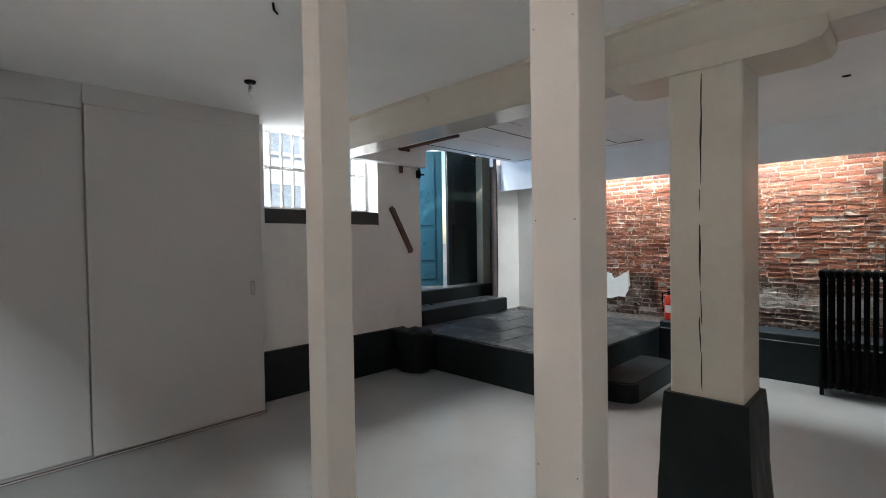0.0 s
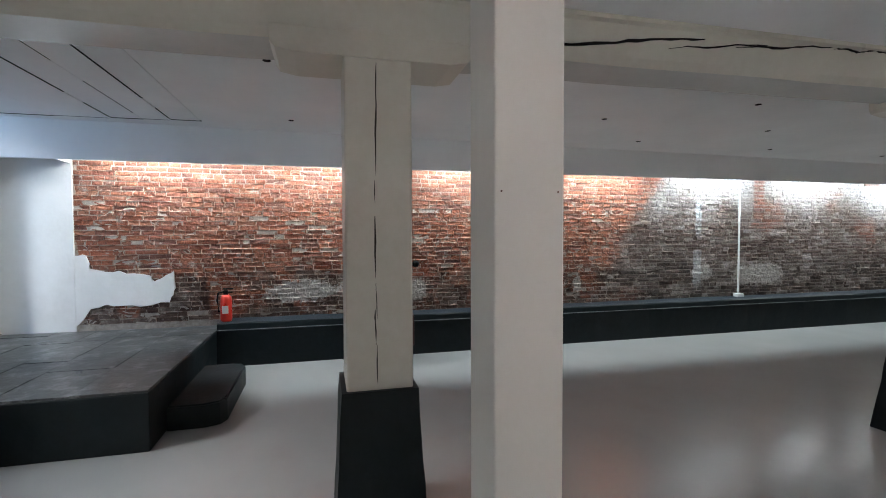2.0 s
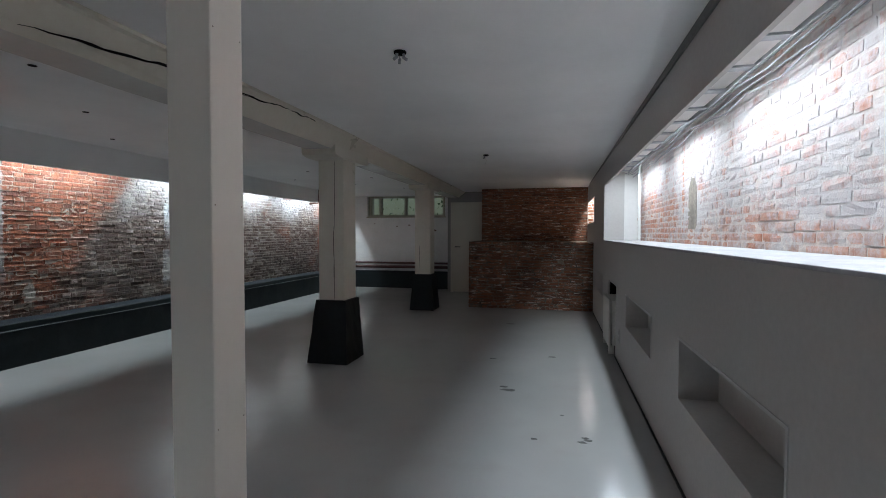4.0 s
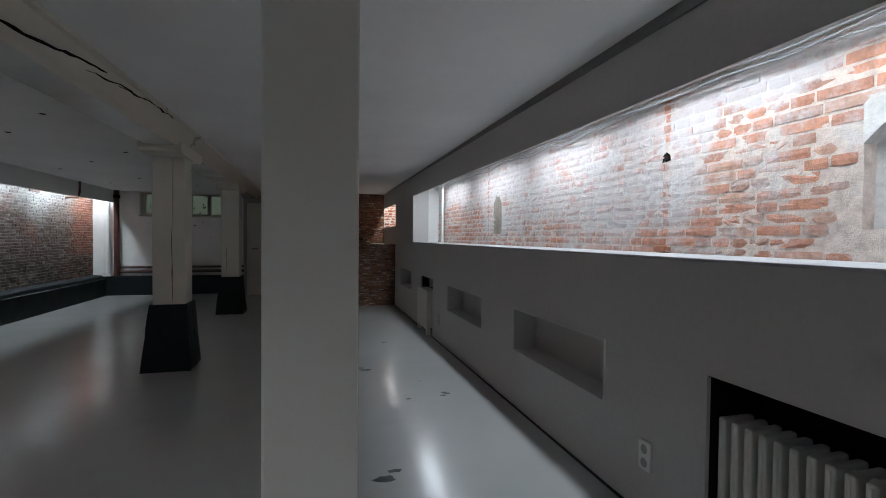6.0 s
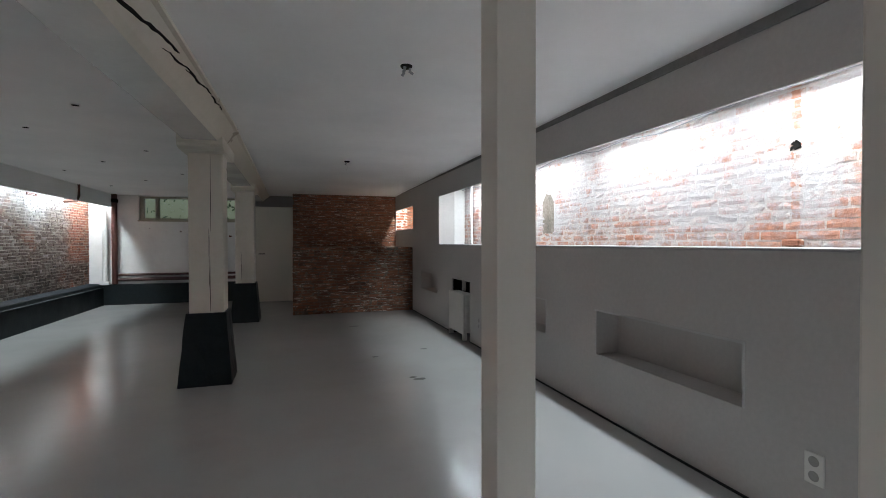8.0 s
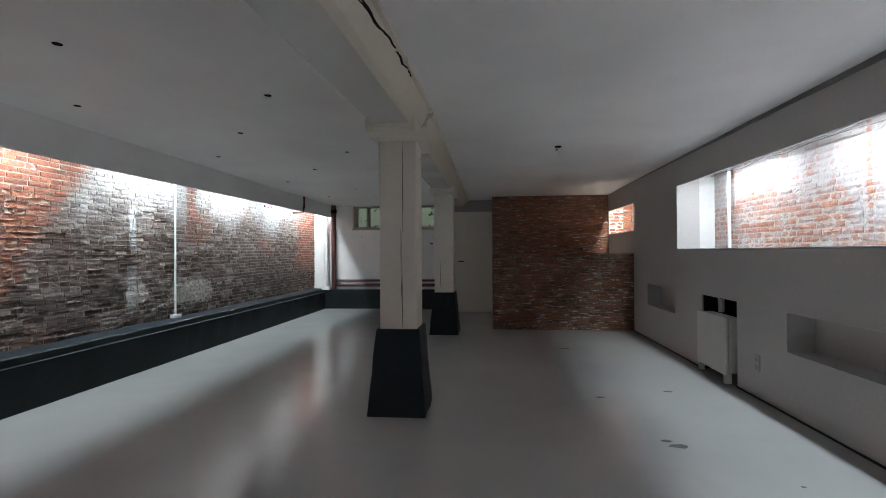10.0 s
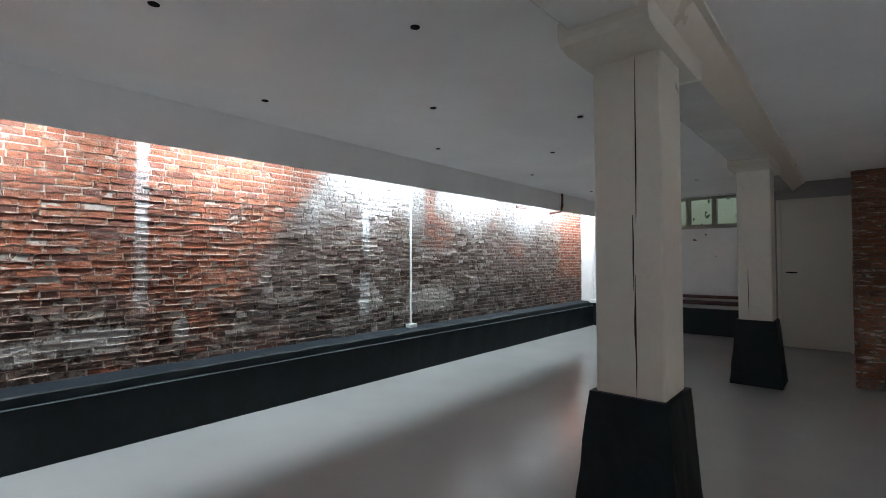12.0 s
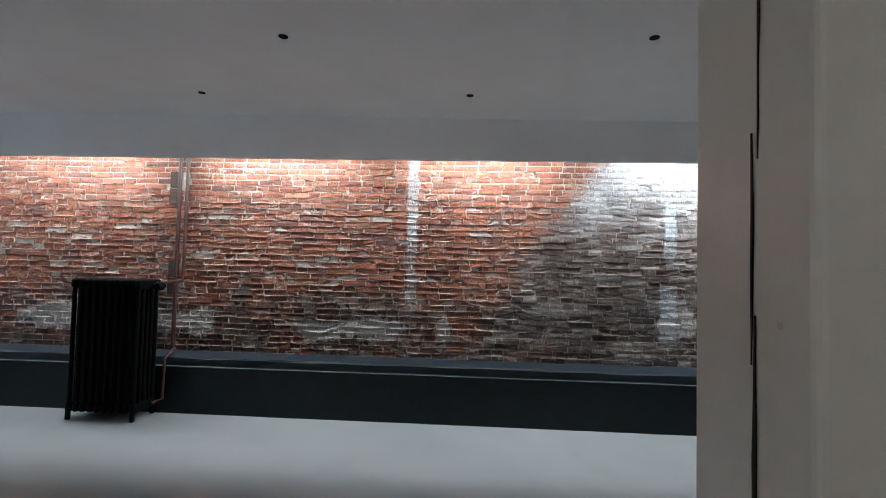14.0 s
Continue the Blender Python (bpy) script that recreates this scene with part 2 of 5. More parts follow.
def east_zones(n, l, pos, xyz, col, r, k=1.0):
    wob = mathn(n, l, "MULTIPLY", mathn(n, l, "SUBTRACT", tex_noise(n, l, pos, 1.6, 6, 0.65), 0.5), 1.1)
    fine = mathn(n, l, "SUBTRACT", tex_noise(n, l, pos, 14, 8, 0.75), 0.5)
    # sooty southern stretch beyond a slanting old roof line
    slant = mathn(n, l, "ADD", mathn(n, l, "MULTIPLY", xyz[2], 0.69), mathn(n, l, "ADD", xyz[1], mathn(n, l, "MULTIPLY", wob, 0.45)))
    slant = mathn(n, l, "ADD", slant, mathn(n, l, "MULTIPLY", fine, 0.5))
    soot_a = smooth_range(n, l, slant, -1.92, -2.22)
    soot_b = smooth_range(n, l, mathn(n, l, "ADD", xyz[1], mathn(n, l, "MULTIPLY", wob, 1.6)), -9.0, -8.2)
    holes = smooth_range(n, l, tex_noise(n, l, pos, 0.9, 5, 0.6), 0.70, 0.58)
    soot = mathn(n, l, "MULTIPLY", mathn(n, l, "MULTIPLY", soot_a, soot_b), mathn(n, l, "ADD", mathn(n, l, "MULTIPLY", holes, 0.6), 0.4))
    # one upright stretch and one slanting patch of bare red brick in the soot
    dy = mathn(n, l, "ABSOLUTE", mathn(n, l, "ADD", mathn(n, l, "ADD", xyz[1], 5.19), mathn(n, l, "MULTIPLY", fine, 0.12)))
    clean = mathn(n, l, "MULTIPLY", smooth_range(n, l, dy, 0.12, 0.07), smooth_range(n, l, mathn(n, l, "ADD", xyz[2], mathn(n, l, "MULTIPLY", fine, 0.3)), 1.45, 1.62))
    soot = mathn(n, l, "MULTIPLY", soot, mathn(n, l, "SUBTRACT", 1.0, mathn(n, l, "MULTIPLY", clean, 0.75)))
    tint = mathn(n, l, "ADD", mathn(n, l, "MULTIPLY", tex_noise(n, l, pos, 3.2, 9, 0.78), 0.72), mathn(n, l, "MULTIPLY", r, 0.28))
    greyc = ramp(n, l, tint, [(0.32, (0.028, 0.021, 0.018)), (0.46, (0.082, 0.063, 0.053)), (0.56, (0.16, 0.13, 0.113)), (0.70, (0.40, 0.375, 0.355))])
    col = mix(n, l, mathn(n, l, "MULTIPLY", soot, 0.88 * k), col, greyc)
    # pale wash in hanging tongues on the sooty part, with lamp glow painted in
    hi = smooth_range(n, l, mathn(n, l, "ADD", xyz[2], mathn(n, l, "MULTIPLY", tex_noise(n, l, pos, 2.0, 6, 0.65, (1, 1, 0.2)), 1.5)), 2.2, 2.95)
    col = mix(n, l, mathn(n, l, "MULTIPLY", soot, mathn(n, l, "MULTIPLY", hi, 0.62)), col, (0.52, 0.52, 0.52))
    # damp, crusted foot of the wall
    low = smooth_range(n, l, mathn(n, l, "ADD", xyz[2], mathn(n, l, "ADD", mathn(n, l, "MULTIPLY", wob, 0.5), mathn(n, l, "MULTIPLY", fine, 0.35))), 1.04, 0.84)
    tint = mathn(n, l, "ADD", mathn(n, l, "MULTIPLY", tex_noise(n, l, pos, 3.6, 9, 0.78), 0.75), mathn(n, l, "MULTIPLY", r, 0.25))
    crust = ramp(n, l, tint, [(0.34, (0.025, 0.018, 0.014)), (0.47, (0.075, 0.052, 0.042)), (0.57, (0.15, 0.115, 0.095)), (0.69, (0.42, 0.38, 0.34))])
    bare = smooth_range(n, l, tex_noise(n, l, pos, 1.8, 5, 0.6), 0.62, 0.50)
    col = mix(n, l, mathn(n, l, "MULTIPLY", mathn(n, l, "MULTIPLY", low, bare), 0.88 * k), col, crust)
    # ragged grey plaster left low on the wall
    for yc, hy, zc, hz in ((-1.20, 0.24, 0.66, 0.085), (-1.62, 0.32, 0.68, 0.10), (-2.26, 0.055, 0.70, 0.10), (0.35, 0.5, 0.70, 0.10), (-5.2, 0.5, 0.75, 0.16), (1.2, 0.4, 0.72, 0.12), (-4.22, 0.16, 0.80, 0.11), (-0.12, 0.12, 0.70, 0.14)):
        dy = mathn(n, l, "DIVIDE", mathn(n, l, "SUBTRACT", xyz[1], yc), hy)
        dz = mathn(n, l, "DIVIDE", mathn(n, l, "SUBTRACT", xyz[2], zc), hz)
        d = mathn(n, l, "ADD", mathn(n, l, "MULTIPLY", dy, dy), mathn(n, l, "MULTIPLY", dz, dz))
        d = mathn(n, l, "ADD", mathn(n, l, "SQRT", d), mathn(n, l, "ADD", mathn(n, l, "MULTIPLY", fine, 2.2), wob))
        col = mix(n, l, mathn(n, l, "MULTIPLY", smooth_range(n, l, d, 1.1, 0.8), 0.85), col, (0.48, 0.44, 0.40))
    # upright limewash strips, worn through
    for y0, half, za, zb, amount in ((-1.972, 0.05, 1.5, 2.4, 0.48), (-1.972, 0.05, 0.85, 1.7, 0.40), (-4.145, 0.055, 1.9, 2.4, 0.3), (-4.145, 0.055, 1.36, 1.80, 0.92), (-4.13, 0.075, 0.62, 1.12, 0.45)):
        d = mathn(n, l, "ABSOLUTE", mathn(n, l, "SUBTRACT", xyz[1], y0))
        d = mathn(n, l, "ADD", d, mathn(n, l, "MULTIPLY", fine, 0.15))
        inside = mathn(n, l, "MULTIPLY", smooth_range(n, l, d, half, half - 0.015), mathn(n, l, "MULTIPLY", smooth_range(n, l, xyz[2], za - 0.1, za + 0.1), smooth_range(n, l, xyz[2], zb + 0.01, zb - 0.01)))
        patchy = smooth_range(n, l, tex_noise(n, l, pos, 7, 7, 0.7), 0.30, 0.52)
        col = mix(n, l, mathn(n, l, "MULTIPLY", mathn(n, l, "MULTIPLY", inside, patchy), amount), col, (0.62, 0.65, 0.67))
    # limewash flecks everywhere
    fl = ramp(n, l, tex_noise(n, l, pos, 9, 8, 0.75), [(0.56, (0, 0, 0)), (0.66, (0.7,) * 3)])
    col = mix(n, l, fl, col, (0.55, 0.49, 0.43))
    pits = ramp(n, l, tex_noise(n, l, pos, 34, 6, 0.7), [(0.32, (0.85 * k,) * 3), (0.45, (0, 0, 0))])
    return mix(n, l, pits, col, (0.03, 0.018, 0.013))


def west_zones(n, l, pos, xyz, col, r, k=1.0):
    wob = mathn(n, l, "SUBTRACT", tex_noise(n, l, pos, 1.7, 6, 0.6), 0.5)
    fine = tex_noise(n, l, pos, 16, 8, 0.75)
    y = mathn(n, l, "ADD", xyz[1], mathn(n, l, "MULTIPLY", wob, 1.2))
    z = mathn(n, l, "ADD", xyz[2], mathn(n, l, "MULTIPLY", wob, 0.7))
    north = mathn(n, l, "MULTIPLY", smooth_range(n, l, y, -0.05, 0.45), smooth_range(n, l, z, 2.14, 1.98))
    south = mathn(n, l, "MULTIPLY", smooth_range(n, l, y, -2.6, -3.0), smooth_range(n, l, z, 1.95, 1.75))
    foot = mathn(n, l, "MULTIPLY", smooth_range(n, l, z, 1.66, 1.40), 0.72)
    bare = mathn(n, l, "MAXIMUM", mathn(n, l, "MAXIMUM", mathn(n, l, "MULTIPLY", north, 0.85), mathn(n, l, "MULTIPLY", south, 0.75)), mathn(n, l, "MAXIMUM", foot, 0.52))
    # two upright chases of broken, unwashed brick
    for y0 in (-2.83, 0.077):
        d = mathn(n, l, "ADD", mathn(n, l, "ABSOLUTE", mathn(n, l, "SUBTRACT", xyz[1], y0)), mathn(n, l, "MULTIPLY", mathn(n, l, "SUBTRACT", fine, 0.5), 0.06))
        bare = mathn(n, l, "MAXIMUM", bare, mathn(n, l, "MULTIPLY", smooth_range(n, l, d, 0.042, 0.018), 0.8))
    lot = mathn(n, l, "ADD", mathn(n, l, "MULTIPLY", r, 0.10 * k), mathn(n, l, "MULTIPLY", fine, 0.92))
    lot = mathn(n, l, "ADD", lot, mathn(n, l, "MULTIPLY", mathn(n, l, "SUBTRACT", tex_noise(n, l, pos, 4.5, 6, 0.65), 0.42), 0.7))
    worn = smooth_range(n, l, mathn(n, l, "SUBTRACT", lot, mathn(n, l, "MULTIPLY", bare, 0.72)), -0.12, 0.24)
    return mix(n, l, mathn(n, l, "MULTIPLY", worn, 0.80), col, (0.47, 0.46, 0.465))


def south_zones(n, l, pos, xyz, col, r):
    fl = ramp(n, l, tex_noise(n, l, pos, 9, 7, 0.7, (0.7, 0.7, 4)), [(0.55, (0, 0, 0)), (0.62, (0.85,) * 3)])
    return mix(n, l, fl, col, (0.55, 0.49, 0.44))


M_FLOOR = floor_material()
M_GLASS = glass_material()
M_TUBE = glow_material("lit_tube", (1.0, 0.95, 0.9), 6.0)
M_BEAMUNDER = surface("white_gloss_beam_paint", (0.70, 0.69, 0.65), 0.16, 0.04, 1.6, 22, 0.15, 0.003)
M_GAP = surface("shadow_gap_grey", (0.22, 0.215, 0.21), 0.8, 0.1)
M_GREYWALL = surface("dull_grey_wall_paint", (0.26, 0.25, 0.24), 0.75, 0.06, 0.9, 35, 0.12, 0.003)
M_GREENGLOW = glow_material("glowing_garden_backdrop", (0.34, 0.36, 0.22), 0.22)
RED_PAL = [(0.275, 0.082, 0.040), (0.33, 0.118, 0.062), (0.21, 0.060, 0.034), (0.36, 0.150, 0.088), (0.125, 0.043, 0.03), (0.30, 0.092, 0.046)]
DARK_PAL = [(0.17, 0.062, 0.032), (0.23, 0.092, 0.048), (0.12, 0.047, 0.027), (0.27, 0.115, 0.065), (0.085, 0.038, 0.026)]
WEST_PAL = [(0.40, 0.17, 0.105), (0.46, 0.22, 0.145), (0.35, 0.15, 0.095), (0.45, 0.27, 0.20), (0.28, 0.14, 0.10)]
M_MORTAR_E = brick_material("east_lime_mortar", [(0.46, 0.40, 0.345), (0.54, 0.48, 0.42)], lambda *a: east_zones(*a, 0.10))
M_LIP = brick_material("proud_mortar_lips", [(0.31, 0.185, 0.135), (0.44, 0.33, 0.265), (0.36, 0.23, 0.17)], lambda *a: east_zones(*a, 0.55))
M_MORTAR_S = surface("dirty_mortar", (0.19, 0.15, 0.115), 0.95, 0.35, 5, 60, 0.8, 0.008, stain=(0.06, 0.045, 0.035), stain_amt=0.9)
M_REVEAL = surface("broken_brick_edge", (0.07, 0.045, 0.035), 0.9, 0.4, 8, 50, 0.9, 0.01)
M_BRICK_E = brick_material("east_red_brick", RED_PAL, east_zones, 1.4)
M_BRICK_W = brick_material("limewashed_brick", WEST_PAL, west_zones, 0.6)
ORANGE_PAL = [(0.30, 0.115, 0.06), (0.36, 0.15, 0.08), (0.25, 0.09, 0.05), (0.33, 0.17, 0.11)]
M_BRICK_O = brick_material("orange_red_brick", ORANGE_PAL, south_zones)
M_MORTAR_W = brick_material("limewashed_mortar", [(0.50, 0.41, 0.36), (0.56, 0.47, 0.42)], lambda *a: west_zones(*a, 0.0), 0.7)
M_SILL = surface("dusty_sill_paint", (0.42, 0.41, 0.42), 0.8, 0.15, 3, 30, 0.3, 0.004)
M_NICHEPALE = surface("pale_niche_plaster", (0.52, 0.50, 0.485), 0.9, 0.15, 5, 30, 0.6, 0.008, stain=(0.36, 0.29, 0.25), stain_amt=0.5)
M_NICHE = surface("dark_niche_plaster", (0.24, 0.20, 0.16), 0.9, 0.25, 5, 40, 0.6, 0.006)
M_BRICK_S = brick_material("dark_red_brick", DARK_PAL, south_zones)


# ---------- mesh helpers ----------
def mesh_of(bm, name, material, smooth=False):
    me = bpy.data.meshes.new(name)
    bmesh.ops.recalc_face_normals(bm, faces=bm.faces)
    bm.to_mesh(me)
    bm.free()
    for m in material if isinstance(material, (list, tuple)) else [material]:
        me.materials.append(m)
    if smooth:
        me.shade_smooth()
    return me


def part(name, bm, material, parent=None, label="", smooth=False):
    ob = new(name, mesh_of(bm, name, material, smooth))
    if parent is not None:
        ob.parent = parent
    if label:
        tagged(ob, label)
    return ob


def empty(name, label, category, group="", kind="", at=(0, 0, 0)):
    ob = new(name)
    ob.empty_display_size = 0.1
    ob.location = at
    return tagged(ob, label, category, group, kind)


def add_box(bm, x0, x1, y0, y1, z0, z1, bevel=0.0, seg=2):
    r = bmesh.ops.create_cube(bm, size=1)
    vs = r["verts"]
    for v in vs:
        v.co = Vector(((x0 + x1) / 2 + v.co.x * (x1 - x0), (y0 + y1) / 2 + v.co.y * (y1 - y0), (z0 + z1) / 2 + v.co.z * (z1 - z0)))
    if bevel:
        edges = list({e for v in vs for e in v.link_edges})
        bmesh.ops.bevel(bm, geom=edges, offset=bevel, segments=seg, affect="EDGES", profile=0.5)


def box(x0, x1, y0, y1, z0, z1, bevel=0.0, seg=2):
    bm = bmesh.new()
    add_box(bm, x0, x1, y0, y1, z0, z1, bevel, seg)
    return bm


def boxes(*items):
    bm = bmesh.new()
    for it in items:
        add_box(bm, *it)
    return bm


def add_tube(bm, points, radius, sides=10):
    """A round pipe along a list of points, with closed ends."""
    pts = [Vector(p) for p in points]
    rings = []
    for i, p in enumerate(pts):
        a, b = pts[max(0, i - 1)], pts[min(len(pts) - 1, i + 1)]
        d = (b - a).normalized()
        side = d.cross(Vector((0, 0, 1)))
        if side.length < 0.05:
            side = d.cross(Vector((0, 1, 0)))
        side.normalize()
        up = side.cross(d)
        rings.append([bm.verts.new(p + radius * (math.cos(2 * math.pi * k / sides) * side + math.sin(2 * math.pi * k / sides) * up)) for k in range(sides)])
    for r0, r1 in zip(rings, rings[1:]):
        for k in range(sides):
            bm.faces.new((r0[k], r0[(k + 1) % sides], r1[(k + 1) % sides], r1[k]))
    bm.faces.new(rings[0])
    bm.faces.new(rings[-1])


def tube(points, radius, sides=10):
    bm = bmesh.new()
    add_tube(bm, points, radius, sides)
    return bm


def turned(profile, at, sides=20, axis="z"):
    """A lathe-turned shape from (radius, height) pairs."""
    bm = bmesh.new()
    rings = []
    for r, h in profile:
        ring = []
        for k in range(sides):
            a = 2 * math.pi * k / sides
            p = Vector((r * math.cos(a), r * math.sin(a), h))
            if axis == "x":
                p = Vector((p.z, p.x, p.y))
            elif axis == "y":
                p = Vector((p.x, p.z, p.y))
            ring.append(bm.verts.new(Vector(at) + p))
        rings.append(ring)
    for r0, r1 in zip(rings, rings[1:]):
        for k in range(sides):
            bm.faces.new((r0[k], r0[(k + 1) % sides], r1[(k + 1) % sides], r1[k]))
    bm.faces.new(rings[0])
    bm.faces.new(rings[-1])
    return bm


def outline(points, axis, at, thick):
    """A plate with an uneven outline: points (u, z) in the plane axis = at, thick towards the room."""
    bm = bmesh.new()
    def P(u, z, w):
        return Vector((w, u, z)) if axis == "x" else Vector((u, w, z)) if axis == "y" else Vector((u, z, w))
    a = [bm.verts.new(P(u, z, at)) for u, z in points]
    b = [bm.verts.new(P(u, z, at + thick)) for u, z in points]
    n = len(points)
    for i in range(n):
        bm.faces.new((a[i], a[(i + 1) % n], b[(i + 1) % n], b[i]))
    bm.faces.new(b)
    bm.faces.new(a)
    bmesh.ops.triangulate(bm, faces=[f for f in bm.faces if len(f.verts) > 4])
    return bm


def ragged(points, amount, seed, steps=5):
    """The closed outline with uneven points put in between."""
    rnd = random.Random(seed)
    out = []
    for (u0, z0), (u1, z1) in zip(points, points[1:] + points[:1]):
        for k in range(steps):
            f = k / steps
            out.append((u0 + (u1 - u0) * f + rnd.uniform(-amount, amount), z0 + (z1 - z0) * f + rnd.uniform(-amount, amount)))
    return out


def structure(name, bm, material, label, category):
    return tagged(part(name, bm, material), label, category, kind="structure")


def ceil_z(y):
    return 2.393 + 0.007 * y


# ---------- large structure ----------
WEST, EAST, NORTH = -0.60, 5.66, 4.06
structure("floor", box(-1.2, 6.0, -10.2, 4.45, -0.15, 0.0), M_FLOOR, "smooth light grey poured floor with faint scuffs", "floor")

# ceiling: west and east of the beam, with the raised slot over the doorway
bm = bmesh.new()
for x0, x1, y0, y1 in ((-0.75, 3.72, -10.2, 4.3), (3.72, 5.24, -10.2, 3.84), (5.24, 5.9, -10.2, 4.3)):
    vs = [bm.verts.new((x, y, ceil_z(y) + h)) for h in (0, 0.25) for x, y in ((x0, y0), (x1, y0), (x1, y1), (x0, y1))]
    for q in ((0, 1, 2, 3), (4, 5, 6, 7), (0, 1, 5, 4), (1, 2, 6, 5), (2, 3, 7, 6), (3, 0, 4, 7)):
        bm.faces.new([vs[i] for i in q])
# painted planks over the stone landing
for i, (y0, y1) in enumerate(((2.025, 2.275), (2.275, 2.51), (2.51, 2.765), (2.765, 3.22), (3.22, 3.665))):
    zz = ceil_z(3) - 0.012 - 0.003 * (i % 2)
    add_box(bm, 3.05, 4.93 + 0.02 * i, y0 + 0.004, y1 - 0.004, zz, zz + 0.03, 0.003, 1)
add_box(bm, 3.6, 5.4, 3.84, 4.74, 2.78, 3.0)
structure("ceiling", bm, M_CEIL, "white plastered ceiling with painted planks over the landing", "ceiling")

structure("trim_plank_gap", boxes(*[(xa, xb, y - h, y + h, ceil_z(3) - 0.0135, ceil_z(3) - 0.002) for y, xa, xb, h in ((2.275, 3.10, 4.25, 0.006), (2.275, 4.55, 4.9, 0.004), (2.51, 3.2, 3.5, 0.003), (2.51, 3.9, 4.75, 0.003), (2.765, 3.15, 4.2, 0.006), (2.765, 4.5, 4.95, 0.004), (3.22, 3.5, 4.1, 0.003), (3.67, 3.4, 4.9, 0.005))],
                                  *[(4.94 + 0.02 * k, 4.955 + 0.02 * k, y0, y1, ceil_z(3) - 0.012, ceil_z(3) - 0.002) for k, (y0, y1) in enumerate(((2.02, 2.275), (2.29, 2.51), (2.51, 2.765), (2.78, 3.22), (3.22, 3.66)))]), M_VOID, "dark gaps between and beside the painted ceiling planks", "plank gap")
# east: wall body behind the bricks, ledge, cove fascia
east = empty("wall_east", "exposed red brick wall, sooty and limewashed in stretches", "wall", kind="structure")
part("mortar_bed", box(EAST + 0.009, 6.0, -10.2, 4.4, 0, 2.6), M_MORTAR_E, east, "pale lime mortar")
bm = bmesh.new()
prof = [(5.66, 0.0), (5.365, 0.0), (5.371, 0.368), (5.378, 0.374), (5.398, 0.378), (5.404, 0.432), (5.416, 0.443), (5.66, 0.452)]
ny = 60
rows = []
rnd = random.Random(4)
for j in range(ny + 1):
    y = 2.02 + (-9.85 - 2.02) * j / ny
    rows.append([bm.verts.new((x + rnd.uniform(-0.004, 0.004) * (0 < i < 7), y, z + (rnd.uniform(-0.004, 0.004) if i > 1 else 0))) for i, (x, z) in enumerate(prof)])
for a, b in zip(rows, rows[1:]):
    for i in range(len(prof) - 1):
        f = bm.faces.new((a[i], a[i + 1], b[i + 1], b[i]))
        f.material_index = 1 if i >= 6 else 0
bm.faces.new(rows[0])
bm.faces.new(rows[-1])
ledge = structure("baseboard_east", bm, [M_DARK, M_DARKTOP], "dark anthracite painted masonry ledge along the brick wall", "ledge")
part("edge_line", box(5.3665, 5.382, -9.8, 2.0, 0.3725, 0.3765), surface("pale_edge_grey", (0.13, 0.145, 0.15), 0.6, 0.2), ledge, "thin pale line along the ledge edge")
bm = bmesh.new()
rnd = random.Random(23)
edge = [(5.3655 - 0.0025 - max(0.0, rnd.gauss(0.002, 0.003)), 2.0 - 0.045 * i) for i in range(262)]
for k in range(2):
    for (xa, ya), (xb, yb) in zip(edge, edge[1:]):
        vs = [bm.verts.new((x, y, z)) for x, y, z in ((xa, ya, 0.0015), (xb, yb, 0.0015), (5.3655, yb, 0.0015), (5.3655, ya, 0.0015))]
        if k == 0:
            bm.faces.new(vs)
        else:
            q = [bm.verts.new((v.co.x, v.co.y, 0.0)) for v in vs[:2]]
            bm.faces.new((vs[0], vs[1], q[1], q[0]))
bmesh.ops.remove_doubles(bm, verts=bm.verts, dist=0.00001)
structure("trim_paint_edge", bm, M_DARK, "ragged dark paint edge on the floor along the ledge", "paint edge")
structure("trim_cove", box(5.215, 5.245, -9.9, 4.09, 2.055, 2.5), M_CEIL, "white plaster fascia hiding the wall-washer lamps", "fascia")
# added plate, out of view, blocks cove lamps from the white wall
structure("trim_cove_end", box(5.246, 5.639, 3.375, 3.395, 2.075, 2.41), M_CEIL, "unseen added plate keeping cove light off the white wall", "fascia")
structure("wall_east_white", boxes((5.640, EAST + 0.006, 3.37, 4.10, 0.36, 2.6)), M_WHITE, "white plastered end of the brick wall", "wall")

# north wall: window stretch, door stretch
NTOP = 2.62
bm = boxes((1.64, 3.65, NORTH, 4.45, 0, 1.56), (1.64, 1.80, NORTH, 4.45, 1.56, NTOP), (3.04, 3.65, NORTH, 4.45, 1.56, NTOP), (1.80, 3.04, NORTH, 4.45, 2.46, NTOP))
structure("wall_north", bm, M_WHITE, "thick white plastered wall with a barred window", "wall")
bm = outline([(5.14, 4.10), (5.66, 4.10), (5.66, 4.52), (5.487, 4.52)], "z", 0.3, 2.5)
for b in ((3.5, 5.7, 4.53, 4.75, 2.70, 3.0), (3.4, 3.66, 4.451, 5.0, 0, 2.8), (5.52, 5.8, 4.521, 5.3, 0, 3.0)):
    add_box(bm, *b)
structure("wall_north_2", bm, M_WHITE, "white plastered wall beside the street door", "wall")
structure("baseboard_north", box(1.66, 3.36, 4.01, NORTH - 0.001, 0, 0.435, 0.008), M_DARK, "anthracite painted skirting on the white wall", "skirting")
structure("wall_north_3", box(-1.2, 1.64, 3.86, 4.45, 0, 2.6), M_WALL, "plain wall behind the sliding doors", "wall")
bm = outline([(2.14, 2.44), (2.25, 2.25), (2.44, 2.215), (3.4, 2.215), (3.65, 2.215), (3.65, 2.44)], "y", NORTH - 0.12, 0.119)
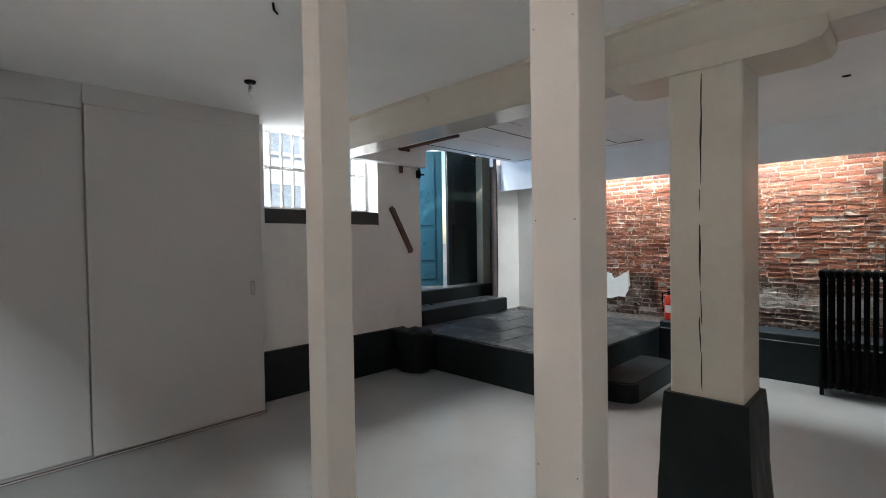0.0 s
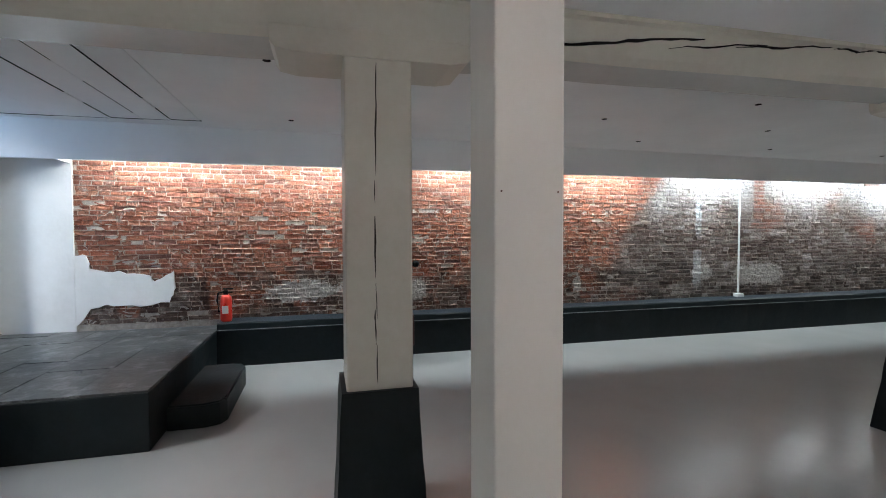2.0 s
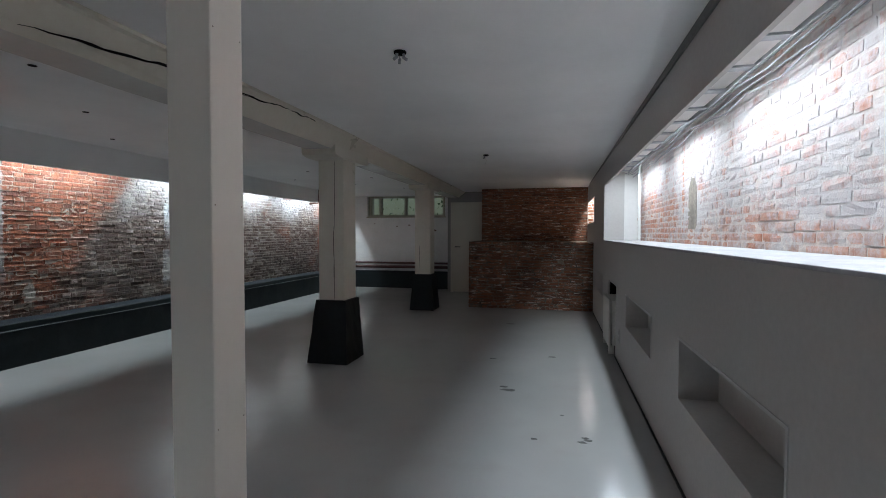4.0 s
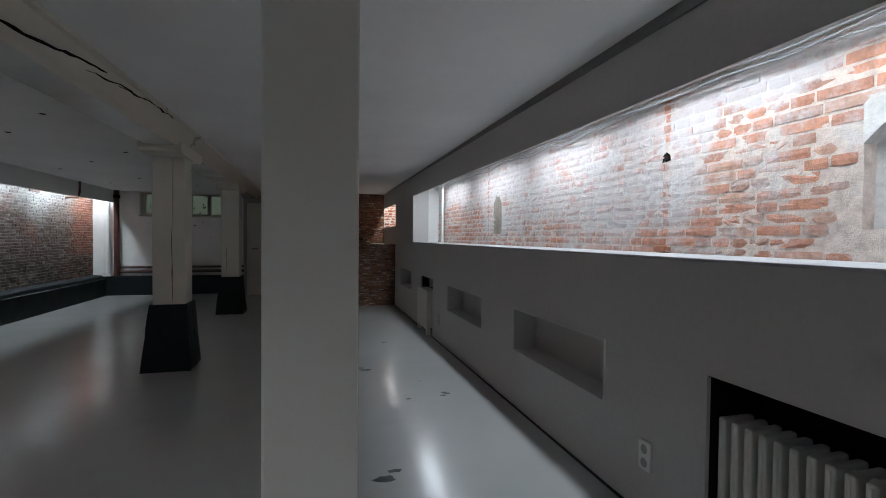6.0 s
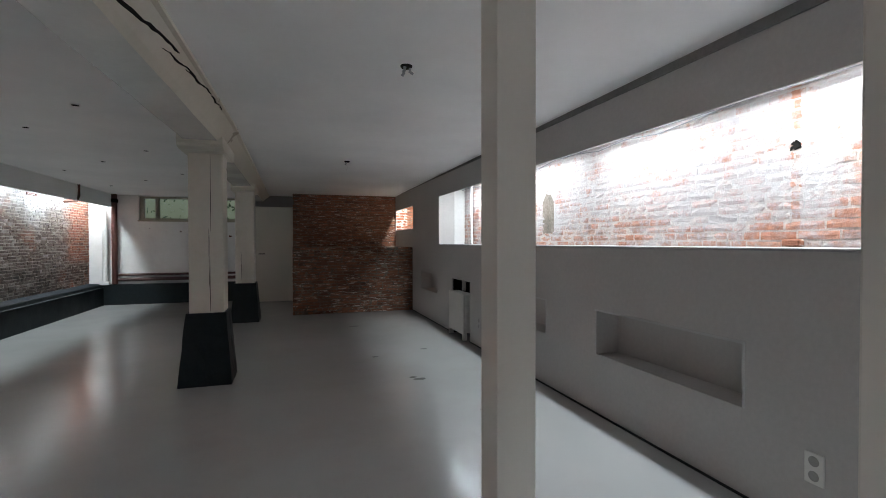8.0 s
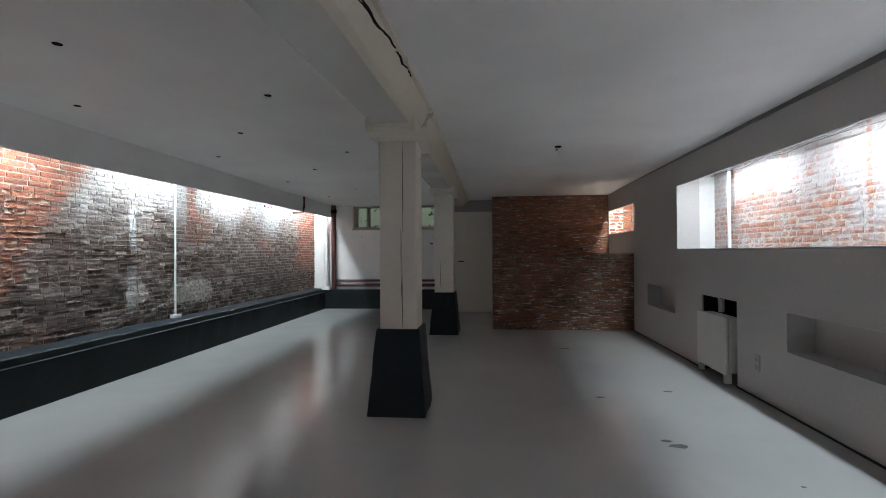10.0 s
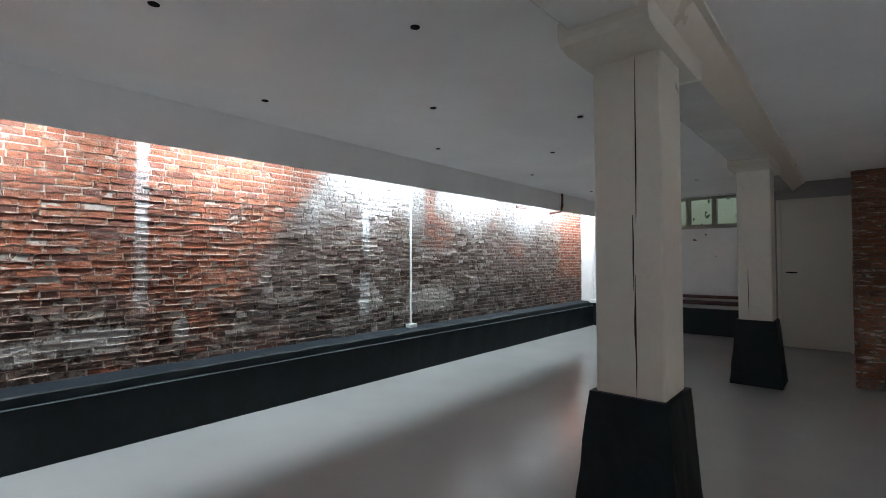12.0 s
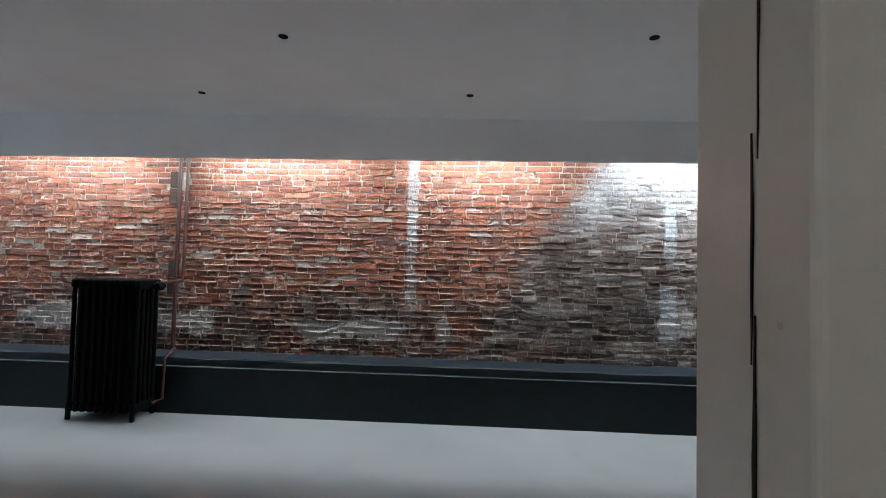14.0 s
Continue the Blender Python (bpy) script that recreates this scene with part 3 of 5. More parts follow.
structure("trim_bulkhead", bm, M_CEIL, "sloping white plaster bulkhead above the window", "bulkhead")

# west wall with niches and the long strip opening
bm = bmesh.new()
WB = -0.86
cuts = [(-9.0, -6.24, None), (-6.24, -5.235, (0.483, 0.785)), (-5.235, -4.50, None), (-4.50, -3.78, (0.0, 0.785)), (-3.78, -3.05, None), (-3.05, -1.845, (0.475, 0.775)),
        (-1.845, -1.095, None), (-1.095, 0.125, (0.456, 0.784)), (0.125, 0.835, None), (0.835, 2.05, (0.0, 0.80)), (2.05, 4.3, None)]
for y0, y1, hole in cuts:
    if hole is None:
        add_box(bm, WB, WEST, y0, y1, 0, 1.262)
    else:
        if hole[0] > 0:
            add_box(bm, WB, WEST, y0, y1, 0, hole[0])
        add_box(bm, WB, WEST, y0, y1, hole[1], 1.262)
add_box(bm, WB, WEST, -9.0, -8.40, 1.262, 2.5)
add_box(bm, WB, WEST, -8.40, -6.83, 1.262, 1.572)
add_box(bm, WB, WEST, -6.83, -5.145, 1.262, 2.5)
add_box(bm, -0.622, WEST, -8.40, -6.83, 2.01, 2.5)
add_box(bm, -0.625, WEST, -5.145, 2.40, 2.035, 2.5)
add_box(bm, WB, WEST, 2.40, 4.3, 1.262, 2.5)
structure("wall_west", bm, M_WALL, "greige painted wall with niches and a long high opening", "wall")
bm = boxes((-0.83, -0.80, -6.3, -5.2, 0.4, 0.85), (-0.83, -0.80, -3.1, -1.8, 0.4, 0.85), (-0.83, -0.80, -1.15, 0.18, 0.4, 0.85))
structure("wall_west_niche_back", bm, M_WALL, "greige painted backs of the wall niches", "niche back")
# linings carry the recess shade as a near-black colour
structure("wall_west_recess_back", boxes((-0.862, -0.618, 0.8355, 0.840, 0, 0.799), (-0.862, -0.602, 0.841, 2.045, 0.7955, 0.7995), (-0.862, -0.618, 2.045, 2.0495, 0, 0.799), (-0.862, -0.618, -4.4995, -4.495, 0, 0.784), (-0.862, -0.602, -4.494, -3.785, 0.780, 0.7845), (-0.90, -0.865, -4.6, -3.7, 0, 0.9), (-0.90, -0.865, 0.75, 2.2, 0, 0.9)), M_VOID, "radiator recess linings coloured near black for shade", "recess back")
structure("baseboard_west", boxes((WEST + 0.001, WEST + 0.012, -6.86, -4.50, 0, 0.012), (WEST + 0.001, WEST + 0.012, -3.78, 0.835, 0, 0.012), (WEST + 0.001, WEST + 0.012, 2.05, 3.8, 0, 0.012)), M_DARK, "thin dark joint at the foot of the wall", "skirting")
structure("trim_sill", boxes((-1.03, WEST + 0.006, -5.145, 2.40, 1.263, 1.278, 0.003)), M_SILL, "white painted sill of the long opening", "sill")
structure("wall_well_end", boxes((-1.05, WB + 0.0, -5.22, -5.147, 1.1, 2.5), (-1.05, -0.861, 2.401, 2.5, 1.1, 2.5)), M_WHITE, "white boards closing the light well", "panel")
structure("ceiling_well", boxes((-1.3, -0.627, -8.6, 2.6, 2.30, 2.5)), M_WHITE, "pale soffit over the light well", "ceiling")
# grey strip puts the dark of a shadow gap into colour
structure("trim_shadow_gap", boxes((WEST - 0.001, WEST + 0.014, -8.44, 3.76, 2.338, 2.45, 0.003)), M_GAP, "grey strip standing in for the shadow gap under the ceiling", "edge strip")
# thin pale beads round two niches
for y0, y1, z0, z1 in ((-1.095, 0.125, 0.456, 0.784), (-3.05, -1.845, 0.475, 0.775)):
    bm = boxes((WEST + 0.0005, WEST + 0.004, y0 - 0.015, y1 + 0.015, z1, z1 + 0.014), (WEST + 0.0005, WEST + 0.004, y1, y1 + 0.014, z0, z1))
    structure("trim_niche", bm, M_PANEL, "pale bead along the niche edge", "bead")

# south: white wall with high windows, door wall, brick block and brick wall
bm = boxes((2.46, 6.0, -10.1, -9.62, 0, 1.80), (2.46, 2.70, -10.1, -9.62, 1.80, 2.5), (4.75, 6.0, -10.1, -9.62, 1.80, 2.5), (2.70, 4.75, -10.1, -9.62, 2.31, 2.5))
structure("wall_south", bm, M_WHITE, "white plastered end wall with high strip windows", "wall")
structure("baseboard_south", box(2.5, 5.38, -9.619, -9.50, 0, 0.43, 0.01), M_DARK, "anthracite painted ledge under the white wall", "ledge")
bm = boxes((2.405, 2.50, -9.62, -9.04, 0, 2.5), (1.60, 2.405, -9.3, -9.02, 2.09, 2.5), (1.4, 1.60, -9.3, -8.6, 0, 2.5))
structure("wall_south_2", bm, M_GREYWALL, "plain wall round the far door", "wall")

# ---------- columns, beam, posts ----------
def crack_strip(pts, width, axis, at, thick, seed):
    """A narrow dark split that wanders along points (u, v) on a flat face."""
    rnd = random.Random(seed)
    left, right = [], []
    n = len(pts)
    for i, (u, v) in enumerate(pts):
        w = 0.8 * width * (0.06 + 0.94 * math.sin(math.pi * (i + 0.2) / n)) * rnd.uniform(0.6, 1.2)
        if axis == "along":
            left.append((u, v - w / 2)), right.append((u, v + w / 2))
        else:
            left.append((u - w / 2, v)), right.append((u + w / 2, v))
    return left + right[::-1]


def column_crack(column, face_axis, at, out, u0, runs, seed):
    rnd = random.Random(seed)
    for k, (z0, z1, w) in enumerate(runs):
        n = max(5, int((z1 - z0) / 0.06))
        u = u0 + rnd.uniform(-0.003, 0.003)
        pts = []
        for i in range(n + 1):
            u += rnd.uniform(-0.0025, 0.0025)
            pts.append((u, z0 + (z1 - z0) * i / n))
        part("crack", outline(crack_strip(pts, w, "up", at, 0, seed + k), face_axis, at, out), M_CRACK, column, "dark drying split in the timber")


def column(cx, cy, shaft, base, label, cap_y, cap_over, base_h=0.655, base_dy=0.0):
    ob = empty("timber_column", label, "column", "timber columns under the beam", at=(cx, cy, 0))
    ob.location = (0, 0, 0)
    h = shaft / 2
    part("shaft", box(cx - h, cx + h, cy - h, cy + h, base_h - 0.02, 2.20, 0.012, 3), M_CREAM, ob, "cream painted timber shaft")
    bm = bmesh.new()
    add_box(bm, cx - 0.5, cx + 0.5, cy - 0.5, cy + 0.5, 0, base_h, 0.0)
    rnd = random.Random(int(cy * 100))
    bmesh.ops.subdivide_edges(bm, edges=bm.edges, cuts=5, use_grid_fill=True)
    for v in bm.verts:
        f = v.co.z / base_h
        half = base / 2 * (1 - f) + (h + 0.022) * f
        for i, c in ((0, cx), (1, cy)):
            v.co[i] = c + (base_dy * (1 - f) if i else 0.0) + (v.co[i] - c) * 2 * half + (rnd.uniform(-0.004, 0.004) if f < 0.99 else 0)
    part("base", bm, M_DARK, ob, "flared anthracite painted masonry base")
    y0, y1 = cap_y
    prof = [(y0, 2.245), (y0, 2.175), (y0 + 0.02, 2.15), (y0 + 0.10, 2.135), (y1 - 0.10, 2.135), (y1 - 0.02, 2.15), (y1, 2.175), (y1, 2.245)]
    bm = outline(prof, "x", cx - h - cap_over, 2 * (h + cap_over))
    part("capital", bm, M_CREAM, ob, "cream painted bolster under the beam")
    return ob


c1 = column(2.45, 0.704, 0.302, 0.41, "cream timber column with a long crack on a flared dark base", (0.27, 1.16), 0.012)
column_crack(c1, "x", 2.299, -0.002, 0.72, [(1.62, 2.12, 0.011), (1.50, 1.60, 0.006), (1.16, 1.44, 0.009), (0.98, 1.14, 0.006), (0.86, 1.02, 0.009), (0.68, 0.86, 0.007)], 3)
c2 = column(2.366, -3.021, 0.296, 0.452, "cream timber column with a wide split on a flared dark base", (-3.45, -2.60), 0.035, base_dy=0.044)
for k, (u, run) in enumerate(((2.327, (1.40, 2.13, 0.0055)), (2.343, (1.11, 1.44, 0.0065)), (2.333, (0.66, 1.18, 0.010)))):
    column_crack(c2, "y", -2.872, 0.002, u, [run], 8 + k)
c3 = column(2.355, -6.52, 0.290, 0.44, "far cream timber column with a flared dark base", (-6.95, -6.10), 0.03, 0.64)
column_crack(c3, "y", -6.374, 0.002, 2.41, [(0.7, 1.15, 0.008)], 21)

bm = bmesh.new()
NB = 44
ring = []
rnd = random.Random(12)
for j in range(NB + 1):
    y = 4.06 - (4.06 + 9.3) * j / NB
    xw = 2.185 + 0.03 * max(-2.6, min(1.7, y))
    zt = ceil_z(y) + 0.03
    zb = 2.205 + rnd.uniform(-0.004, 0.004)
    w = rnd.uniform(-0.004, 0.004)
    ring.append([bm.verts.new(p) for p in ((xw - 0.02, y, zt), (xw - 0.02, y, ceil_z(y) - 0.022), (xw + 0.004 + w, y, ceil_z(y) - 0.03), (xw + 0.085 + w, y, zb + 0.035), (xw + 0.118, y, zb), (xw + 0.39, y, zb), (xw + 0.42, y, zb + 0.03), (xw + 0.425, y, zt))])
for a, b in zip(ring, ring[1:]):
    for i in range(8):
        bm.faces.new((a[i], a[(i + 1) % 8], b[(i + 1) % 8], b[i])).material_index = 1 if i in (4, 5) else 0
bm.faces.new(ring[0]), bm.faces.new(ring[-1])
beam = structure("beam", bm, [M_CREAM, M_BEAMUNDER], "long cream painted timber beam with dark cracks", "beam")
for k, (ya, za, yb, zb, w) in enumerate(((0.15, 2.236, -0.92, 2.335, 0.014), (-0.74, 2.285, -1.30, 2.335, 0.006), (-1.12, 2.312, -1.70, 2.352, 0.008), (-1.72, 2.345, -2.1, 2.35, 0.006))):
    rnd = random.Random(40 + k)
    n = 18
    pts = [(ya + (yb - ya) * i / n, za + (zb - za) * i / n + 0.004 * math.sin(i * 0.6) + rnd.uniform(-0.003, 0.003)) for i in range(n + 1)]
    bm = outline(crack_strip(pts, w, "along", 0, 0, 50 + k), "x", 0.0, 0.012)
    for v in bm.verts:
        top = ceil_z(v.co.y) - 0.03
        v.co.x += 2.185 + 0.03 * max(-2.6, v.co.y) + 0.004 + 0.081 * (top - v.co.z) / (top - 2.24) - 0.009
    part("crack", bm, M_VOID, beam, "dark drying split in the beam")


def post(cx, cy, label, screws=True):
    ob = empty("square_post", label, "post", "slim square posts")
    part("casing", box(cx - 0.064, cx + 0.064, cy - 0.062, cy + 0.062, 0, ceil_z(cy) + 0.01, 0.004, 2), M_POST, ob)
    for z in (0.31, 0.86, 1.43, 1.87) if screws else ():
        for dy in (-0.05, 0.05):
            part("screw", turned([(0.0017, 0), (0.0017, -0.0006), (0.0008, -0.0008)], (cx - 0.0642, cy + dy, z), 8, "x"), M_RUSTWOOD, ob, "dark screw head")
    return ob


post(0.961, 1.665, "slim ivory boarded square post beside the other post", False)
post(0.960, 0.621, "slim ivory boarded square post with screw heads")


# ---------- sliding doors ----------
def sliding_door(x0, x1, y, handle):
    ob = empty("sliding_door", "tall flat grey sliding door panel, closed", "sliding door", "sliding doors")
    part("leaf", box(x0, x1, y, y + 0.030, 0.022, 2.292, 0.003), M_PANEL, ob)
    if handle:
        part("pull", boxes((x1 - 0.100, x1 - 0.066, y - 0.003, y + 0.01, 0.975, 1.085, 0.004)), M_FRAME, ob, "small recessed beige pull")
        part("pull_well", boxes((x1 - 0.094, x1 - 0.072, y - 0.0045, y + 0.002, 0.985, 1.075, 0.002)), M_WALL, ob, "grey hollow of the pull")
    return ob


sliding_door(0.505, 1.645, 3.786, True)
sliding_door(-0.585, 0.50, 3.818, False)
structure("trim_header", box(0.500, 1.647, 3.782, 3.859, 2.293, 2.46), M_PANEL, "grey boxed header above the sliding doors", "header")
structure("trim_header_2", box(-0.60, 0.499, 3.79, 3.859, 2.262, 2.46), M_PANEL, "grey boxed header above the sliding doors", "header")
structure("trim_track", boxes((-0.59, 1.65, 3.770, 3.858, 0.0, 0.014)), M_PANEL, "pale floor track of the sliding doors", "track")
structure("trim_track_2", boxes((-0.59, 1.65, 3.768, 3.7715, 0.015, 0.021), (-0.59, 1.65, 3.7675, 3.7695, 0.002, 0.005)), M_RUSTWOOD, "thin brown lines of the floor track", "track")

# ---------- barred window in the north wall ----------
win = tagged(empty("window_1", "white steel window with thin bars and a slate sill", "window", kind="structure"), kind="structure")
wy = 4.24
bm = boxes((1.80, 1.835, wy, wy + 0.06, 1.69, 2.46), (3.005, 3.04, wy, wy + 0.06, 1.69, 2.46), (1.835, 3.005, wy, wy + 0.06, 1.69, 1.725), (1.835, 3.005, wy, wy + 0.06, 2.42, 2.46), (1.835, 3.005, wy + 0.005, wy + 0.05, 2.07, 2.10))
part("window_frame", bm, M_WINFRAME, win, "white painted frame")
for i in range(9):
    x = 1.835 + (i + 1) * 0.117
    part("bar", boxes((x - 0.008, x + 0.008, wy + 0.01, wy + 0.04, 1.725, 2.42)), M_WINFRAME, win)
for x0, x1 in ((1.835, 2.42), (2.42, 3.005)):
    for z0, z1 in ((1.725, 2.07), (2.10, 2.42)):
        g = part("pane", boxes((x0, x1, wy + 0.045, wy + 0.049, z0, z1)), M_GLASS, win)
        g.visible_shadow = False
part("window_sill", boxes((1.80, 3.04, NORTH - 0.012, 4.24, 1.56, 1.575), (1.80, 3.04, NORTH - 0.010, NORTH + 0.02, 1.575, 1.672), (1.80, 3.04, NORTH + 0.0, wy, 1.66, 1.69)), M_SLATE, win, "dark slate sill and apron")

# ---------- street door, steps ----------
steps = empty("steps", "two anthracite painted steps up to the street door", "steps")
part("step", box(3.652, 5.27, 4.04, 4.62, 0.392, 0.565, 0.01), M_DARK, steps)
part("tread", box(3.66, 5.26, 4.05, 4.40, 0.566, 0.572, 0.002), M_SLAB, steps, "worn pale stone tread")
part("step", box(3.661, 5.42, 4.40, 5.3, 0.50, 0.738, 0.01), M_DARK, steps)
part("tread", box(3.67, 5.41, 4.415, 5.3, 0.739, 0.745, 0.002), M_SLAB, steps, "worn pale stone threshold")


def door_leaf(name, label, p0, p1, z0, z1, material, rails):
    """A panelled leaf between two points of the plan."""
    d = Vector((p1[0] - p0[0], p1[1] - p0[1], 0))
    w = d.length
    ob = empty(name, label, "door", kind="structure")
    ob.matrix_world = Matrix.Translation((p0[0], p0[1], z0)) @ Matrix.Rotation(math.atan2(d.y, d.x), 4, "Z")
    h = z1 - z0
    part("leaf", box(0, w, -0.02, 0.02, 0, h, 0.004), material, ob)
    for s in (-1, 1):
        yy = sorted((s * 0.0205, s * 0.030))
        for a, b in rails:
            part("panel", box(0.10, w - 0.10, yy[0], yy[1], a * h, b * h, 0.006), material, ob)
    return ob


door_leaf("door_1", "teal gloss panelled street door leaf standing open", (4.06, 5.22), (4.635, 4.67), 0.75, 2.62, M_TEAL, ((0.05, 0.16), (0.19, 0.42), (0.45, 0.95)))
dl = door_leaf("door_2", "teal panelled street door leaf, closed, coloured dark for its shade", (4.675, 4.62), (5.42, 4.62), 0.75, 2.62, M_TEALSHADED, ((0.06, 0.45), (0.5, 0.94)))
structure("trim_door_frame", boxes((5.27, 5.50, 4.47, 4.59, 0.746, 2.699, 0.006), (3.67, 5.26, 4.66, 4.72, 2.64, 2.699, 0.006)), M_FRAME, "beige painted street door frame", "door frame")
bm = outline(ragged([(0.0, 0.57), (0.0, 2.60), (0.43, 2.60), (0.43, 0.57)], 0.016, 6, 10), "y", -0.012, 0.014)
jamb = structure("trim_jamb", bm, M_REVEAL, "dark broken brick lining of the splayed door reveal", "door reveal")
jamb.matrix_world = Matrix.Translation((5.132, 4.102, 0)) @ Matrix.Rotation(math.atan2(0.42, 0.347), 4, "Z")

# ---------- stone landing ----------
land = empty("stone_landing", "raised landing of worn grey slabs with anthracite sides", "landing")
part("body", box(3.445, 5.64, 2.015, 4.15, 0, 0.372, 0.008), M_DARK, land, "anthracite painted masonry body")
low = empty("low_step", "low rounded anthracite step against the landing", "step")
bm = outline([(3.76, 2.012), (3.76, 1.78), (3.80, 1.68), (3.88, 1.645), (4.72, 1.645), (4.80, 1.68), (4.83, 1.76), (4.83, 2.012)], "z", 0.0, 0.17)
bmesh.ops.bevel(bm, geom=[e for e in bm.edges if e.verts[0].co.z > 0.16 and e.verts[1].co.z > 0.16], offset=0.012, segments=2, affect="EDGES")
part("tread", bm, M_DARK, low)
rnd = random.Random(17)
y = 2.022
while y < 4.12:
    d = rnd.choice((0.30, 0.36, 0.42))
    y1 = min(y + d, 4.145)
    if 4.145 - y1 < 0.12:
        y1 = 4.145
    x = 3.452
    while x < 5.60:
        w = rnd.choice((0.38, 0.46, 0.55, 0.62))
        x1 = min(x + w, 5.638)
        if 5.638 - x1 < 0.15:
            x1 = 5.638
        z = 0.388 + rnd.uniform(-0.0025, 0.0025)
        part("slab", box(x + 0.0012, x1 - 0.0012, y + 0.0012, y1 - 0.0012, 0.371, z, 0.002, 1), M_SLAB, land)
        x = x1
    y = y1

# dark lump of painted masonry in the corner of landing and wall
bm = bmesh.new()
bmesh.ops.create_icosphere(bm, subdivisions=4, radius=1)
for v in bm.verts:
    q = v.co.copy()
    s = max(abs(q.x), abs(q.y), abs(q.z)) ** 0.75
    q = q / s
    nz = noise.fractal(q * 1.9, 1.0, 2.0, 4) * 0.10
    v.co = Vector((3.285 + q.x * (0.150 + nz * 0.14), 3.80 + q.y * (0.200 + nz * 0.14), max(0.0, 0.222 + q.z * (0.228 + nz * 0.2))))
tagged(part("masonry_stub", bm, M_DARK, smooth=True), "rough dark painted masonry stub in the corner", "masonry stub")

# white plaster left on the brick, grey patches, strip and marks
structure("trim_plaster_patch", outline(ragged([(3.39, 0.40), (3.39, 1.16), (3.26, 1.15), (3.24, 1.01), (2.98, 0.98), (2.70, 0.93), (2.66, 0.87), (2.58, 0.90), (2.47, 0.99), (2.46, 0.80), (2.52, 0.66), (2.80, 0.62), (3.10, 0.64), (3.25, 0.60)], 0.012, 2, 4), "x", EAST - 0.014, 0.014), M_WHITE, "ragged white plaster remnant on the brick wall", "plaster patch")


# ---------- radiators ----------
def column_radiator(name, label, group, x0, x1, y0, y1, z0, z1, count, material, blades=False):
    """Cast-iron column radiator along y: round-headed sections with slots, feet at the ends."""
    ob = empty(name, label, "radiator", group)
    pitch = (y1 - y0) / count
    bm = bmesh.new()
    hw = pitch * (0.36 if blades else 0.40)
    dep = x1 - x0
    if blades:
        add_box(bm, x0 + 0.004, x1 - 0.004, -hw * 0.8, hw * 0.8, z0, z1, 0.010, 3)
        add_box(bm, x0, x1, -hw * 0.35, hw * 0.35, z0 + 0.012, z1 - 0.012, 0.006, 2)
    for f in () if blades else (0.09, 0.3, 0.5, 0.7, 0.91):
        r = min(pitch * 0.28, dep * 0.10)
        add_tube(bm, [(x0 + dep * f, 0, z0 + 0.03), (x0 + dep * f, 0, z1 - 0.03)], r, 8)
    if not blades:
        add_box(bm, x0, x1, -hw, hw, z1 - 0.075, z1, 0.018, 3)
        add_box(bm, x0, x1, -hw, hw, z0, z0 + 0.07, 0.018, 3)
    me = mesh_of(bm, "section", material, False)
    for i in range(count):
        s = new("section", me)
        s.parent = ob
        s.location = (0, y0 + pitch * (i + 0.5), 0)
    for z in (z0 + 0.035, z1 - 0.035):
        part("nipple_pipe", tube([((x0 + x1) / 2, y0 + 0.01, z), ((x0 + x1) / 2, y1 - 0.01, z)], 0.022), material, ob)
    for y in (y0 + pitch * 0.5, y1 - pitch * 0.5):
        for x in (x0 + 0.015, x1 - 0.015):
            part("foot", boxes((x - 0.014, x + 0.014, y - 0.014, y + 0.014, 0.0, z0 + 0.02, 0.004)), material, ob)
    return ob


rad = column_radiator("black_radiator", "tall black cast-iron column radiator beside the dark ledge", "", 5.10, 5.355, 0.03, 0.60, 0.06, 1.08, 10, M_BLACK)
part("valve", turned([(0.018, 0), (0.022, 0.02), (0.034, 0.03), (0.034, 0.07), (0.02, 0.085)], (5.24, 0.02, 1.03), 16, "y"), M_BLACK, rad, "dark round valve knob")
v = rad.children[-1]
v.matrix_basis = Matrix.Translation((0, 0.02 * 2, 0)) @ Matrix.Diagonal((1, -1, 1, 1))

wrad = column_radiator("white_radiator", "old white ribbed cast-iron radiator in a dark wall recess", "white radiators", -0.80, -0.635, 0.842, 1.666, 0.09, 0.635, 14, M_RADWHITE, True)
part("valve", turned([(0.015, 0), (0.022, 0.015), (0.03, 0.03), (0.03, 0.07), (0.018, 0.08)], (-0.70, 1.676, 0.58), 14, "y"), M_BLACK, wrad, "dark thermostat valve")
ob = empty("panel_radiator", "flat white panel radiator standing before a wall recess", "radiator")
part("panel", box(-0.565, -0.535, -4.47, -3.86, 0.08, 0.625, 0.012, 3), M_RADWHITE, ob)
part("back_panel", box(-0.70, -0.575, -4.46, -3.87, 0.10, 0.615, 0.012, 3), M_RADWHITE, ob)
for y in (-4.45, -3.90):
    part("foot", boxes((-0.60, -0.54, y - 0.02, y + 0.02, 0, 0.10, 0.006)), M_RADWHITE, ob)
part("valve", turned([(0.012, 0), (0.022, 0.01), (0.022, 0.045), (0.01, 0.05)], (-0.58, -4.52, 0.57), 14, "y"), M_BLACK, ob, "black valve")
part("pipe", tube([(-0.72, -4.33, 0.62), (-0.72, -4.33, 0.79)], 0.03), M_RADWHITE, ob, "white riser pipe")

